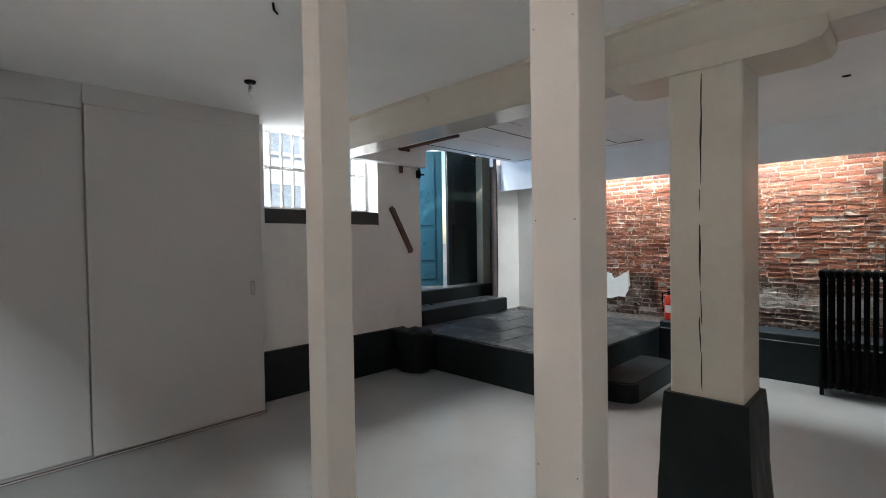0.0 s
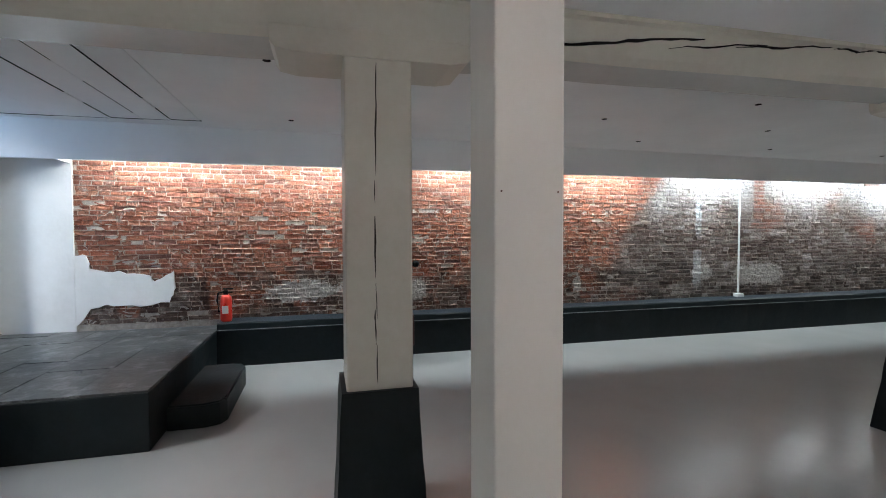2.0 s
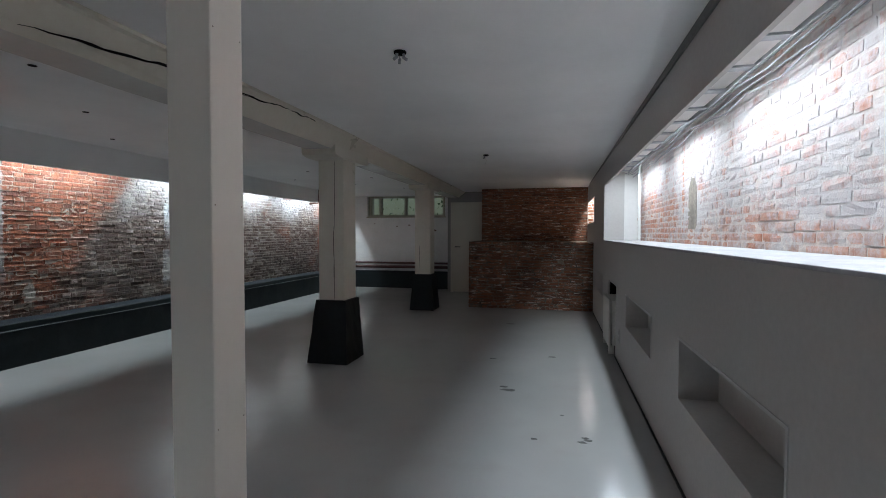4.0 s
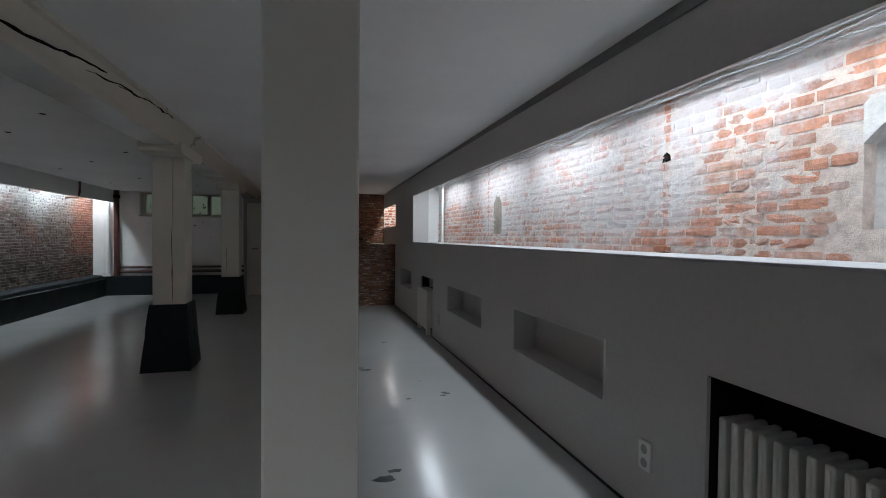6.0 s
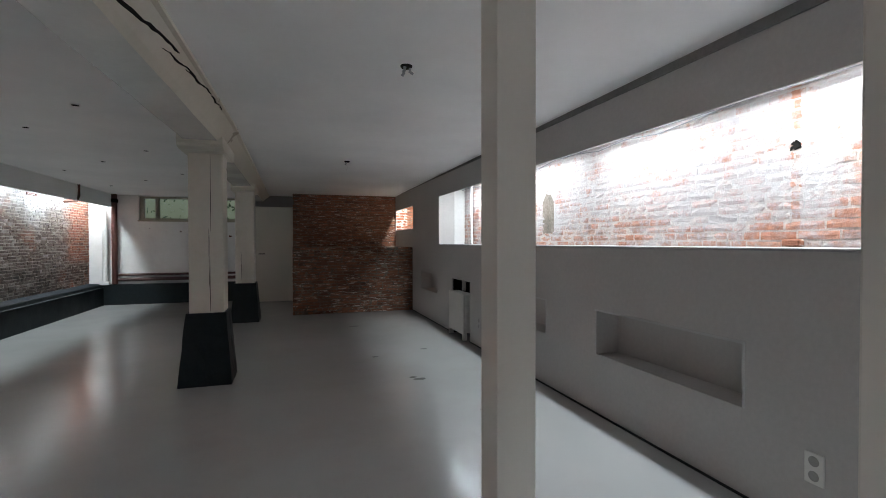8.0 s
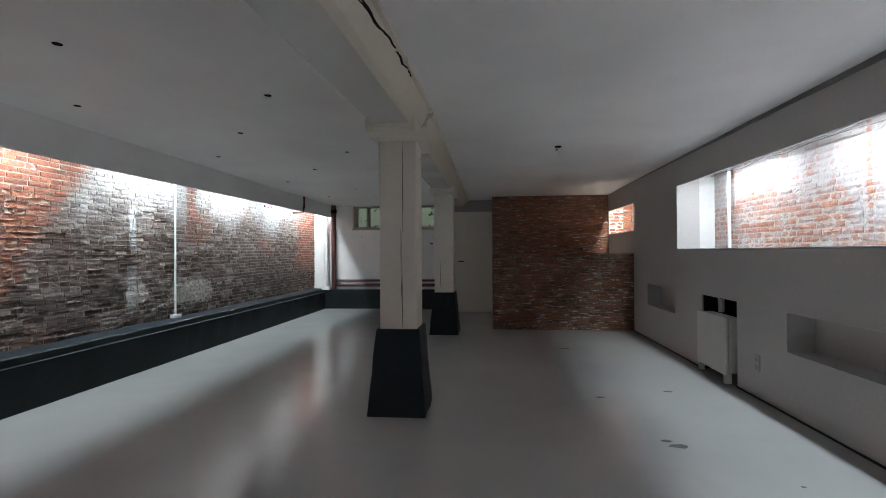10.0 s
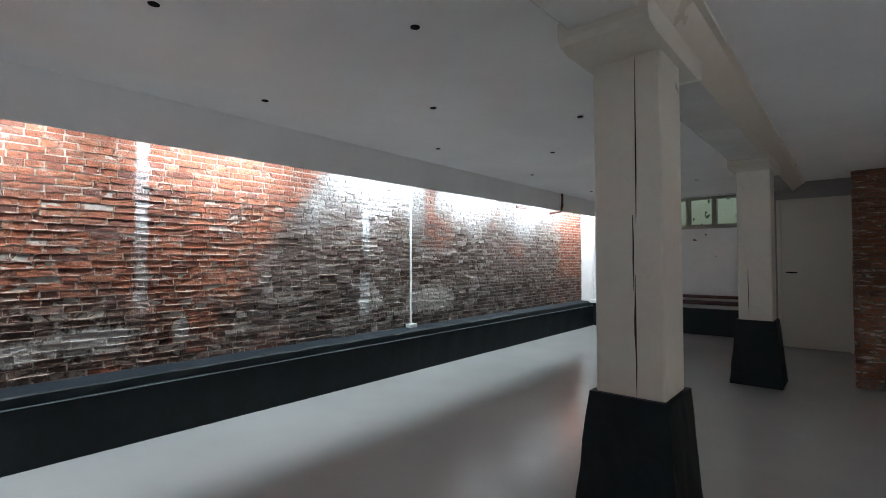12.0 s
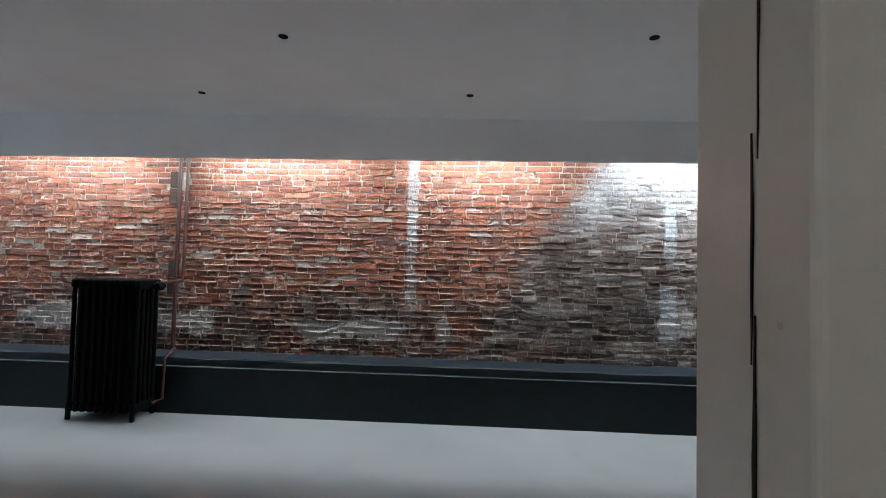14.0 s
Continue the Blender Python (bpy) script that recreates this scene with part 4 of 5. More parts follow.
# ---------- pipes ----------
ob = tagged(part("heating_pipe", tube([(5.62, 0.09, 0.41), (5.62, 0.09, 2.37)], 0.017), M_BROWNPIPE), "brown painted heating pipe rising up the brick wall", "pipe", "brown heating pipes")
tagged(part("heating_pipe", tube([(5.30, 0.045, 1.04), (5.45, 0.04, 1.05), (5.60, 0.025, 1.06), (5.62, 0.025, 1.12), (5.62, 0.025, 2.37)], 0.014), M_BROWNPIPE), "thin brown heating pipe bent to the black radiator", "pipe", "brown heating pipes")
tagged(part("heating_pipe", tube([(5.28, 0.02, 0.10), (5.34, -0.02, 0.12), (5.352, -0.02, 0.44), (5.40, -0.02, 0.465), (5.60, 0.06, 0.475)], 0.012), M_BROWNPIPE), "thin brown pipe running down beside the radiator", "pipe", "brown heating pipes")
ob = empty("conduit", "white plastic conduit up the sooty brick wall", "conduit")
part("tube", tube([(5.62, -4.80, 0.45), (5.62, -4.80, 2.36)], 0.013), M_WHITEPIPE, ob)
part("box", box(5.575, 5.65, -4.86, -4.74, 0.448, 0.492, 0.006), M_WHITEPIPE, ob, "small white box at its foot")
ob = empty("drain_pipe", "red-brown cast drain pipe in the far corner", "pipe")
part("riser", tube([(5.17, -9.52, 0.44), (5.17, -9.52, 2.34)], 0.055, 14), M_BROWNPIPE, ob)
part("collar", turned([(0.065, 0), (0.07, 0.02), (0.07, 0.06), (0.065, 0.08)], (5.17, -9.52, 2.15), 16), M_BLACK, ob, "dark collar")
ob = empty("corner_pipe", "white painted pipe in the far corner", "pipe")
part("riser", tube([(5.34, -9.50, 0.47), (5.34, -9.50, 2.06)], 0.05, 14), M_WHITEPIPE, ob)
part("shoe", box(5.25, 5.43, -9.58, -9.42, 0.43, 0.495, 0.01), M_WHITEPIPE, ob, "white square shoe")
for z, r in ((0.63, 0.026), (0.53, 0.036)):
    tagged(part("wall_pipe", tube([(5.12, -9.55, z), (2.52, -9.55, z)], r, 12), M_BROWNPIPE), "long red-brown pipe along the white end wall", "pipe", "wall pipes")
tagged(part("bent_pipe", tube([(5.195, -7.9, 2.36), (5.195, -7.9, 2.15), (5.22, -7.9, 2.05), (5.42, -7.9, 2.03)], 0.022), M_RUSTWOOD), "short dark bent pipe over the cove edge", "pipe")

# old timber plugs let into the bricks behind the pipe
for za, zb, ya, yb in ((1.73, 2.03, 0.11, 0.205), (0.93, 1.24, 0.10, 0.19)):
    ob = empty("timber_plug", "rough brown timber plug set into the brick wall", "timber plug", "timber plugs")
    h = (zb - za) / 2
    for k in range(2):
        part("block", box(5.652 + 0.004 * k, 5.72, ya, yb, za + k * h + 0.004, za + (k + 1) * h - 0.004, 0.006), M_PLUG, ob)

# ---------- far door and high windows ----------
ob = empty("door_3", "flat cream interior door, closed, with a dark lever", "door", kind="structure")
part("leaf", box(1.64, 2.375, -9.06, -9.02, 0.012, 2.065, 0.004), M_DOORCREAM, ob)
part("frame", boxes((1.60, 1.64, -9.08, -9.0, 0, 2.09, 0.004), (2.375, 2.42, -9.08, -9.0, 0, 2.09, 0.004), (1.60, 2.42, -9.08, -9.001, 2.066, 2.092, 0.004)), M_DOORCREAM, ob)
lv = part("door_handle", tube([(2.31, -9.02, 1.06), (2.31, -8.97, 1.06), (2.29, -8.965, 1.06), (2.19, -8.965, 1.06)], 0.010), M_BLACK, ob, "dark metal lever")

win = empty("window_2", "row of small high windows onto green garden", "window", kind="structure")
part("frame", boxes((2.70, 4.75, -9.80, -9.70, 1.80, 1.84), (2.70, 4.75, -9.80, -9.70, 2.27, 2.31), *[(x - 0.035, x + 0.035, -9.80, -9.70, 1.84, 2.27) for x in (2.735, 3.34, 3.74, 4.42, 4.715)]), M_FRAME, win, "weathered beige frame")
for x0, x1 in ((2.77, 3.305), (3.375, 3.705), (3.775, 4.385), (4.455, 4.68)):
    g = part("pane", boxes((x0, x1, -9.757, -9.753, 1.84, 2.27)), M_GLASS, win)
    g.visible_shadow = False
part("sill", box(2.68, 4.77, -9.70, -9.60, 1.765, 1.80, 0.004), M_FRAME, win)

# ---------- cove and well fixtures ----------
def batten(x, y, z):
    ob = empty("batten_lamp", "slim white batten lamp with a lit tube, hidden in the cove", "lamp", "batten lamps")
    part("housing", box(x - 0.03, x + 0.03, y - 0.62, y + 0.62, z + 0.035, z + 0.08, 0.004), M_WHITEPIPE, ob)
    for d in (-0.5, 0.5):
        part("hanger", box(x - 0.008, x + 0.008, y + d - 0.01, y + d + 0.01, z + 0.079, max(2.302, ceil_z(y)) + 0.01), M_STEEL, ob)
    part("tube", tube([(x, y - 0.60, z + 0.02), (x, y + 0.60, z + 0.02)], 0.013), M_TUBE, ob, "lit white tube")


for y in COVE_TUBES:
    batten(5.345, y, 2.275)
for y in WELL_TUBES:
    batten(-0.712, y, 2.185)

ob = empty("cable_tray", "open steel cable ladder with loose cables over the light well", "cable tray")
for x in (-0.76, -0.90):
    part("rail", box(x - 0.004, x + 0.004, -5.1, 2.35, 2.18, 2.215), M_CABLE, ob)
for i in range(19):
    part("rung", box(-0.896, -0.764, -4.9 + i * 0.39, -4.84 + i * 0.39, 2.184, 2.196), M_STEEL, ob)
for k, (x, z, amp) in enumerate(((-0.90, 2.16, 0.02), (-0.925, 2.15, 0.03), (-0.87, 2.17, 0.01), (-0.95, 2.13, 0.035))):
    rnd = random.Random(k)
    pts = [(x + rnd.uniform(-0.012, 0.012), -5.05 + i * 0.35, z + rnd.uniform(-amp, amp * 0.5)) for i in range(21)]
    tagged(part("cable", tube(pts, 0.0045, 6), M_CABLE), "loose grey cable sagging along the light well", "cable", "loose cables")

# ---------- ceiling fittings ----------
def ceiling_point(x, y, label, drop, arms):
    ob = empty("ceiling_rose", label, "lamp point", "bare lamp points")
    z = ceil_z(y)
    part("plate", turned([(0.036, 0.0), (0.036, -0.008), (0.03, -0.014), (0.014, -0.016)], (x, y, z), 20), M_BLACK, ob, "dark round plate")
    for k in range(arms):
        a = k * 2.1 + x
        p = (x + 0.022 * math.cos(a), y + 0.022 * math.sin(a), z - 0.01)
        part("terminal", tube([p, (p[0], p[1], z - 0.035), (p[0] + 0.02 * math.cos(a), p[1] + 0.02 * math.sin(a), z - 0.05)], 0.009, 8), M_STEEL, ob, "grey metal terminal")
    if drop:
        part("wire", tube([(x, y, z - 0.01), (x + 0.015, y, z - 0.04), (x - 0.012, y + 0.01, z - 0.07), (x + 0.01, y, z - drop)], 0.004, 6), M_WHITEPIPE, ob, "bare pale wires")
    return ob


ceiling_point(1.25, 3.02, "bare ceiling lamp point with hanging wires", 0.11, 1)
ceiling_point(0.928, -0.872, "bare ceiling lamp point with dark terminals", 0.0, 3)
ceiling_point(0.924, -4.264, "bare ceiling lamp point with a hanging wire", 0.12, 1)
tagged(part("ceiling_hook", tube([(1.03, 0.08, 2.40), (1.02, 0.10, 2.37), (1.06, 0.16, 2.385)], 0.005, 6), M_BLACK), "thin dark hook under the ceiling", "hook")
tagged(part("ceiling_hook", tube([(0.90, 1.97, 2.42), (0.91, 1.98, 2.38), (0.95, 2.03, 2.395)], 0.005, 6), M_BLACK), "thin dark hook under the ceiling", "hook")

spot = None
for col, x, y_first in ((0, 3.20, 1.265), (1, 3.93, 0.33), (2, 4.72, 1.22)):
    y = y_first
    while y > -8.5:
        if spot is None:
            spot = empty("downlight", "small dark recessed downlight hole in the ceiling", "downlight", "recessed downlights")
            part("rim", turned([(0.024, 0.0), (0.024, -0.003), (0.018, -0.004), (0.018, -0.001)], (0, 0, 0), 18), M_BLACK, spot)
            part("reflector", turned([(0.0175, -0.0015), (0.012, -0.002), (0.003, -0.002)], (0, 0, 0), 18), M_VOID, spot, "dark inner cup")
            spot.location = (x, y, ceil_z(y))
        else:
            copy_thing(spot, Matrix.Translation((x, y, ceil_z(y))))
        y -= 1.835
# ---------- small things ----------
def socket(y, z, material, label):
    ob = empty("wall_socket", label, "socket", "wall sockets")
    part("plate", box(WEST, WEST + 0.012, y - 0.042, y + 0.042, z - 0.07, z + 0.07, 0.005), material, ob)
    for dz in (-0.033, 0.033):
        # grey disc paints in the shade of the socket well
        part("well", turned([(0.023, 0.0122), (0.022, 0.0135), (0.019, 0.0128)], (WEST, y, z + dz), 18, "x"), surface("socket_shadow", (0.34, 0.33, 0.31), 0.5), ob, "round socket well coloured grey for its shade")


socket(0.48, 0.305, M_SOCKET, "white double wall socket on the greige wall")
socket(-3.45, 0.30, M_WALL, "greige overpainted double socket on the greige wall")

ext = empty("fire_extinguisher", "red fire extinguisher with a black head on the dark ledge", "fire extinguisher")
ex, ey, ez = 5.50, 1.945, 0.447
part("cylinder", turned([(0.045, 0), (0.055, 0.01), (0.057, 0.03), (0.057, 0.22), (0.050, 0.255), (0.030, 0.28), (0.018, 0.285)], (ex, ey, ez), 24), M_RED, ext, "red cylinder", smooth=True)
part("head", boxes((ex - 0.02, ex + 0.02, ey - 0.022, ey + 0.022, ez + 0.28, ez + 0.33, 0.006), (ex - 0.018, ex + 0.018, ey - 0.075, ey + 0.03, ez + 0.335, ez + 0.352, 0.005), (ex - 0.014, ex + 0.014, ey - 0.07, ey + 0.02, ez + 0.30, ez + 0.315, 0.004)), M_BLACK, ext, "black valve head and levers")
part("hose", tube([(ex, ey + 0.02, ez + 0.31), (ex, ey + 0.075, ez + 0.30), (ex, ey + 0.085, ez + 0.22), (ex, ey + 0.07, ez + 0.10)], 0.010, 8), M_BLACK, ext, "black rubber hose")
part("label", outline([(ey - 0.03, ez + 0.09), (ey + 0.03, ez + 0.09), (ey + 0.03, ez + 0.17), (ey - 0.03, ez + 0.17)], "x", ex - 0.0585, 0.010), M_SOCKET, ext, "pale label")

# iron bracket, props and hooks by the street door
ob = empty("iron_bracket", "dark iron bracket under the ceiling by the door", "bracket")
part("arm", boxes((3.24, 3.40, 3.93, 4.055, 2.36, 2.39, 0.004), (3.345, 3.385, 4.035, 4.058, 2.14, 2.37, 0.004)), M_RUSTWOOD, ob)
part("bar", tube([(3.27, 3.98, 2.372), (3.272, 3.09, 2.378)], 0.016, 8), M_RUSTWOOD, ob, "long dark bar")
tagged(part("wooden_bar", outline([(3.19, 1.735), (3.225, 1.765), (3.26, 1.74), (3.515, 1.29), (3.505, 1.25), (3.465, 1.245), (3.45, 1.28)], "y", NORTH - 0.022, 0.021), M_RUSTWOOD), "dark brown wooden bar hung slanting on the white wall", "wooden bar")
ob = empty("wooden_prop", "red-brown tapered wooden prop hanging by the window", "wooden prop")
part("blade", outline([(2.375, 2.20), (2.42, 2.20), (2.41, 1.80), (2.385, 1.35), (2.36, 1.12), (2.335, 1.02), (2.315, 1.02), (2.30, 1.18), (2.315, 1.40), (2.35, 1.80)], "y", 3.985, 0.022), M_RUSTWOOD, ob)
part("arm", boxes((2.28, 2.52, 3.94, 4.058, 2.20, 2.222, 0.004)), M_RUSTWOOD, ob, "dark short crossbar")
part("stay", boxes((2.34, 2.36, 4.005, 4.058, 1.30, 1.32), ), M_RUSTWOOD, ob, "small iron stay")
tagged(part("wall_conduit", boxes((3.04, 3.052, NORTH - 0.008, NORTH - 0.0005, 1.54, 2.21)), M_WALL), "thin grey conduit beside the window", "conduit")
ob = empty("door_closer", "black iron latch block on the door jamb", "latch")
part("block", boxes((3.59, 3.648, 4.03, 4.058, 2.10, 2.19, 0.005)), M_BLACK, ob)
part("rod", tube([(3.62, 4.035, 2.18), (3.62, 4.02, 2.27), (3.585, 4.02, 2.30)], 0.012, 8), M_BLACK, ob)
part("catch", tube([(3.64, 4.04, 2.14), (3.71, 4.05, 2.15)], 0.010, 8), M_BLACK, ob)

# bits of loose dirt and flaked paint on the floor
for k, (x, y, s) in enumerate(((0.69, -5.42, 0.09), (0.71, -3.38, 0.05), (0.45, -2.39, 0.08), (0.19, -1.44, 0.03), (-0.12, -1.46, 0.035), (-0.16, -1.50, 0.04), (-0.14, -1.53, 0.03), (0.57, -0.19, 0.085), (0.50, -0.27, 0.05), (0.50, -2.46, 0.05), (0.08, -3.6, 0.05), (0.0, -1.9, 0.02))):
    rnd = random.Random(k + 70)
    pts = [(x + s * (0.6 + 0.5 * rnd.random()) * math.cos(a) * 0.9, y + s * (0.5 + 0.6 * rnd.random()) * math.sin(a) * 0.5) for a in [i * math.tau / 12 for i in range(12)]]
    tagged(part("floor_scuff", outline(pts, "z", 0.0, 0.0015), M_DIRT), "dark scuff of flaked paint on the grey floor", "scuff", "floor scuffs")

# chips on the white end wall, a slot and a bracket high on the bricks
for k, (x, z, s) in enumerate(((3.95, 1.55, 0.02), (3.62, 1.58, 0.025), (3.45, 1.66, 0.018), (3.30, 1.30, 0.012), (2.95, 1.45, 0.03), (4.55, 1.62, 0.012))):
    pts = ragged([(x - s, z - s * 0.5), (x + s, z - s * 0.6), (x + s * 0.8, z + s * 0.6), (x - s * 0.7, z + s * 0.5)], s * 0.2, 90 + k, 3)
    tagged(part("plaster_chip", outline(pts, "y", -9.6195, 0.002), M_RUSTWOOD), "small dark chip in the white plaster", "plaster chip", "plaster chips")
tagged(part("vent_slot", boxes((5.640, 5.662, -7.52, -7.22, 2.085, 2.10, 0.002), (5.640, 5.662, -7.52, -7.22, 2.11, 2.125, 0.002), (5.640, 5.662, -7.52, -7.50, 2.10, 2.11), (5.640, 5.662, -7.24, -7.22, 2.10, 2.11)), M_RUSTWOOD), "flat dark vent slot high on the brick wall", "vent")
tagged(part("brick_debris", boxes((5.47, 5.53, 3.96, 4.02, 0.388, 0.42, 0.008), (5.54, 5.63, 3.98, 4.06, 0.388, 0.405, 0.006), (5.42, 5.46, 4.02, 4.06, 0.388, 0.402, 0.005)), M_PATCH), "crumbs of broken plaster in the corner of the landing", "debris")

# ---------- outside ----------
structure("ground", box(-60, 60, 5.31, 90, -0.2, 0.70), M_GROUND, "grey street paving outside the door", "ground")
structure("ground_2", box(-8, 12, -16, -10.2, -0.2, 1.4), M_GROUND, "garden soil behind the end wall", "ground")
house = empty("house", "pale facade across the street with rows of windows", "house")
part("wall", box(-12, 14, 14, 15, 0.7, 9.0), M_FACADE, house)
for i in range(13):
    for j in range(3):
        x, z = -11 + i * 1.95, 1.6 + j * 2.6
        w = part("window", boxes((x, x + 1.0, 13.96, 13.998, z, z + 1.6)), M_FACADEGLASS, house)
        part("frame", boxes((x - 0.08, x, 13.94, 13.999, z, z + 1.6), (x + 1.0, x + 1.08, 13.94, 13.999, z, z + 1.6), (x - 0.08, x + 1.08, 13.94, 13.999, z + 1.6, z + 1.7), (x - 0.08, x + 1.08, 13.92, 13.999, z - 0.1, z)), M_WINFRAME, w)
# self-lit sheet for the garden; its unseen upper part blocks the sun
structure("backdrop", box(-3.0, 8.0, -11.6, -11.5, 1.4, 7.0), M_GREENGLOW, "glowing green sheet standing in for the garden beyond the high windows", "backdrop")
bm = bmesh.new()
rnd = random.Random(5)
for i in range(160):
    p = Vector((rnd.uniform(2.2, 5.2), rnd.uniform(-11.2, -10.5), rnd.uniform(1.5, 2.9)))
    s = rnd.uniform(0.03, 0.07)
    m = Euler((rnd.uniform(0, 6), rnd.uniform(0, 6), rnd.uniform(0, 6))).to_matrix()
    q = [bm.verts.new(p + m @ Vector(c) * s) for c in ((-1, 0, 0), (0, -0.45, 0.1), (1, 0, 0), (0, 0.45, 0.1))]
    bm.faces.new(q)
tagged(part("shrub_leaves", bm, M_LEAF), "green garden leaves behind the high windows", "foliage", kind="stuff")


# ---------- bricks, last ----------
def brick_shapes(length, height, depth, jitter, count, seed, material, name):
    """Worn bricks about their own centre: u along the wall, out to the front, z up."""
    rnd = random.Random(seed)
    shapes = []
    for k in range(count):
        verts, faces = [], []
        nu, nz = 4, 3
        wear = [rnd.uniform(0.001, 0.006) if rnd.random() < 0.5 + jitter * 40 else 0.001 for _ in range(4)]
        for j in range(nz):
            for i in range(nu):
                u = (i / (nu - 1) - 0.5) * length
                z = (j / (nz - 1) - 0.5) * height
                edge = (i in (0, nu - 1)) + (j in (0, nz - 1))
                corner = edge == 2
                c = (0 if i == 0 else 1) + (0 if j == 0 else 2)
                d = rnd.uniform(-jitter, jitter) - (wear[c] if corner else 0) - (0.002 if edge else 0)
                verts.append((u + (rnd.uniform(-1, 1) * min(jitter, 0.008) if edge else rnd.uniform(-0.012, 0.012)), d, z + rnd.uniform(-1, 1) * min(jitter * 0.6, 0.006)))
        for j in range(nz - 1):
            for i in range(nu - 1):
                a = j * nu + i
                faces.append((a, a + 1, a + nu + 1, a + nu))
        rim = [i for i in range(nu)] + [j * nu + nu - 1 for j in range(1, nz)] + [(nz - 1) * nu + i for i in range(nu - 2, -1, -1)] + [j * nu for j in range(nz - 2, 0, -1)]
        base = len(verts)
        for i in rim:
            u, d, z = verts[i]
            verts.append((u * 0.99, -depth, z * 0.98))
        for i in range(len(rim)):
            a, b = rim[i], rim[(i + 1) % len(rim)]
            faces.append((b, a, base + i, base + (i + 1) % len(rim)))
        shapes.append((verts, faces))
    meshes = []
    for verts, faces in shapes:
        me = bpy.data.meshes.new(name)
        me.from_pydata(verts, [], faces)
        me.materials.append(material)
        meshes.append(me)
    return shapes, meshes


def gouged_shapes(length, height, count, seed, materials):
    """Hacked bricks sunk behind proud mortar lips that fill the whole cell of a course."""
    rnd = random.Random(seed)
    shapes, meshes = [], []
    for k in range(count):
        us = [-0.5, None, -0.17, 0.17, None, 0.5]
        deep = rnd.uniform(0.0, 0.006)
        lean, swing = rnd.uniform(-0.0016, 0.001), rnd.uniform(-0.003, 0.003)
        verts, faces, which = [], [], []
        for j in range(5):
            for i in range(6):
                edge = i in (0, 5) or j in (0, 4)
                lip_u, lip_z = rnd.uniform(0.003, 0.011), rnd.uniform(0.002, 0.0075)
                u = (-length / 2 + lip_u, length / 2 - lip_u)[i == 4] if us[i] is None else us[i] * length + (0 if edge else rnd.uniform(-0.012, 0.012))
                z = (-height / 2, -height / 2 + lip_z, rnd.uniform(-0.006, 0.006), height / 2 - lip_z, height / 2)[j]
                if edge:
                    d = rnd.uniform(-0.003, 0.0075)
                    z += rnd.uniform(-0.0045, 0.0045)
                    u += rnd.uniform(-0.004, 0.004)
                else:
                    d = -deep + lean * (j - 2) + swing * (i - 2.5) / 2 + rnd.uniform(-0.0028, 0.0028)
                    if rnd.random() < 0.10:
                        d -= 0.007
                verts.append((u, max(d, -0.0078), z))
        for j in range(4):
            for i in range(5):
                a = j * 6 + i
                faces.append((a, a + 1, a + 7, a + 6))
                which.append(1 if (j in (0, 3) or i in (0, 4)) and rnd.random() < 0.58 else 0)
        me = bpy.data.meshes.new("brick")
        me.from_pydata(verts, [], faces)
        for m in materials:
            me.materials.append(m)
        me.polygons.foreach_set("material_index", which)
        shapes.append((verts, faces, which))
        meshes.append(me)
    return shapes, meshes


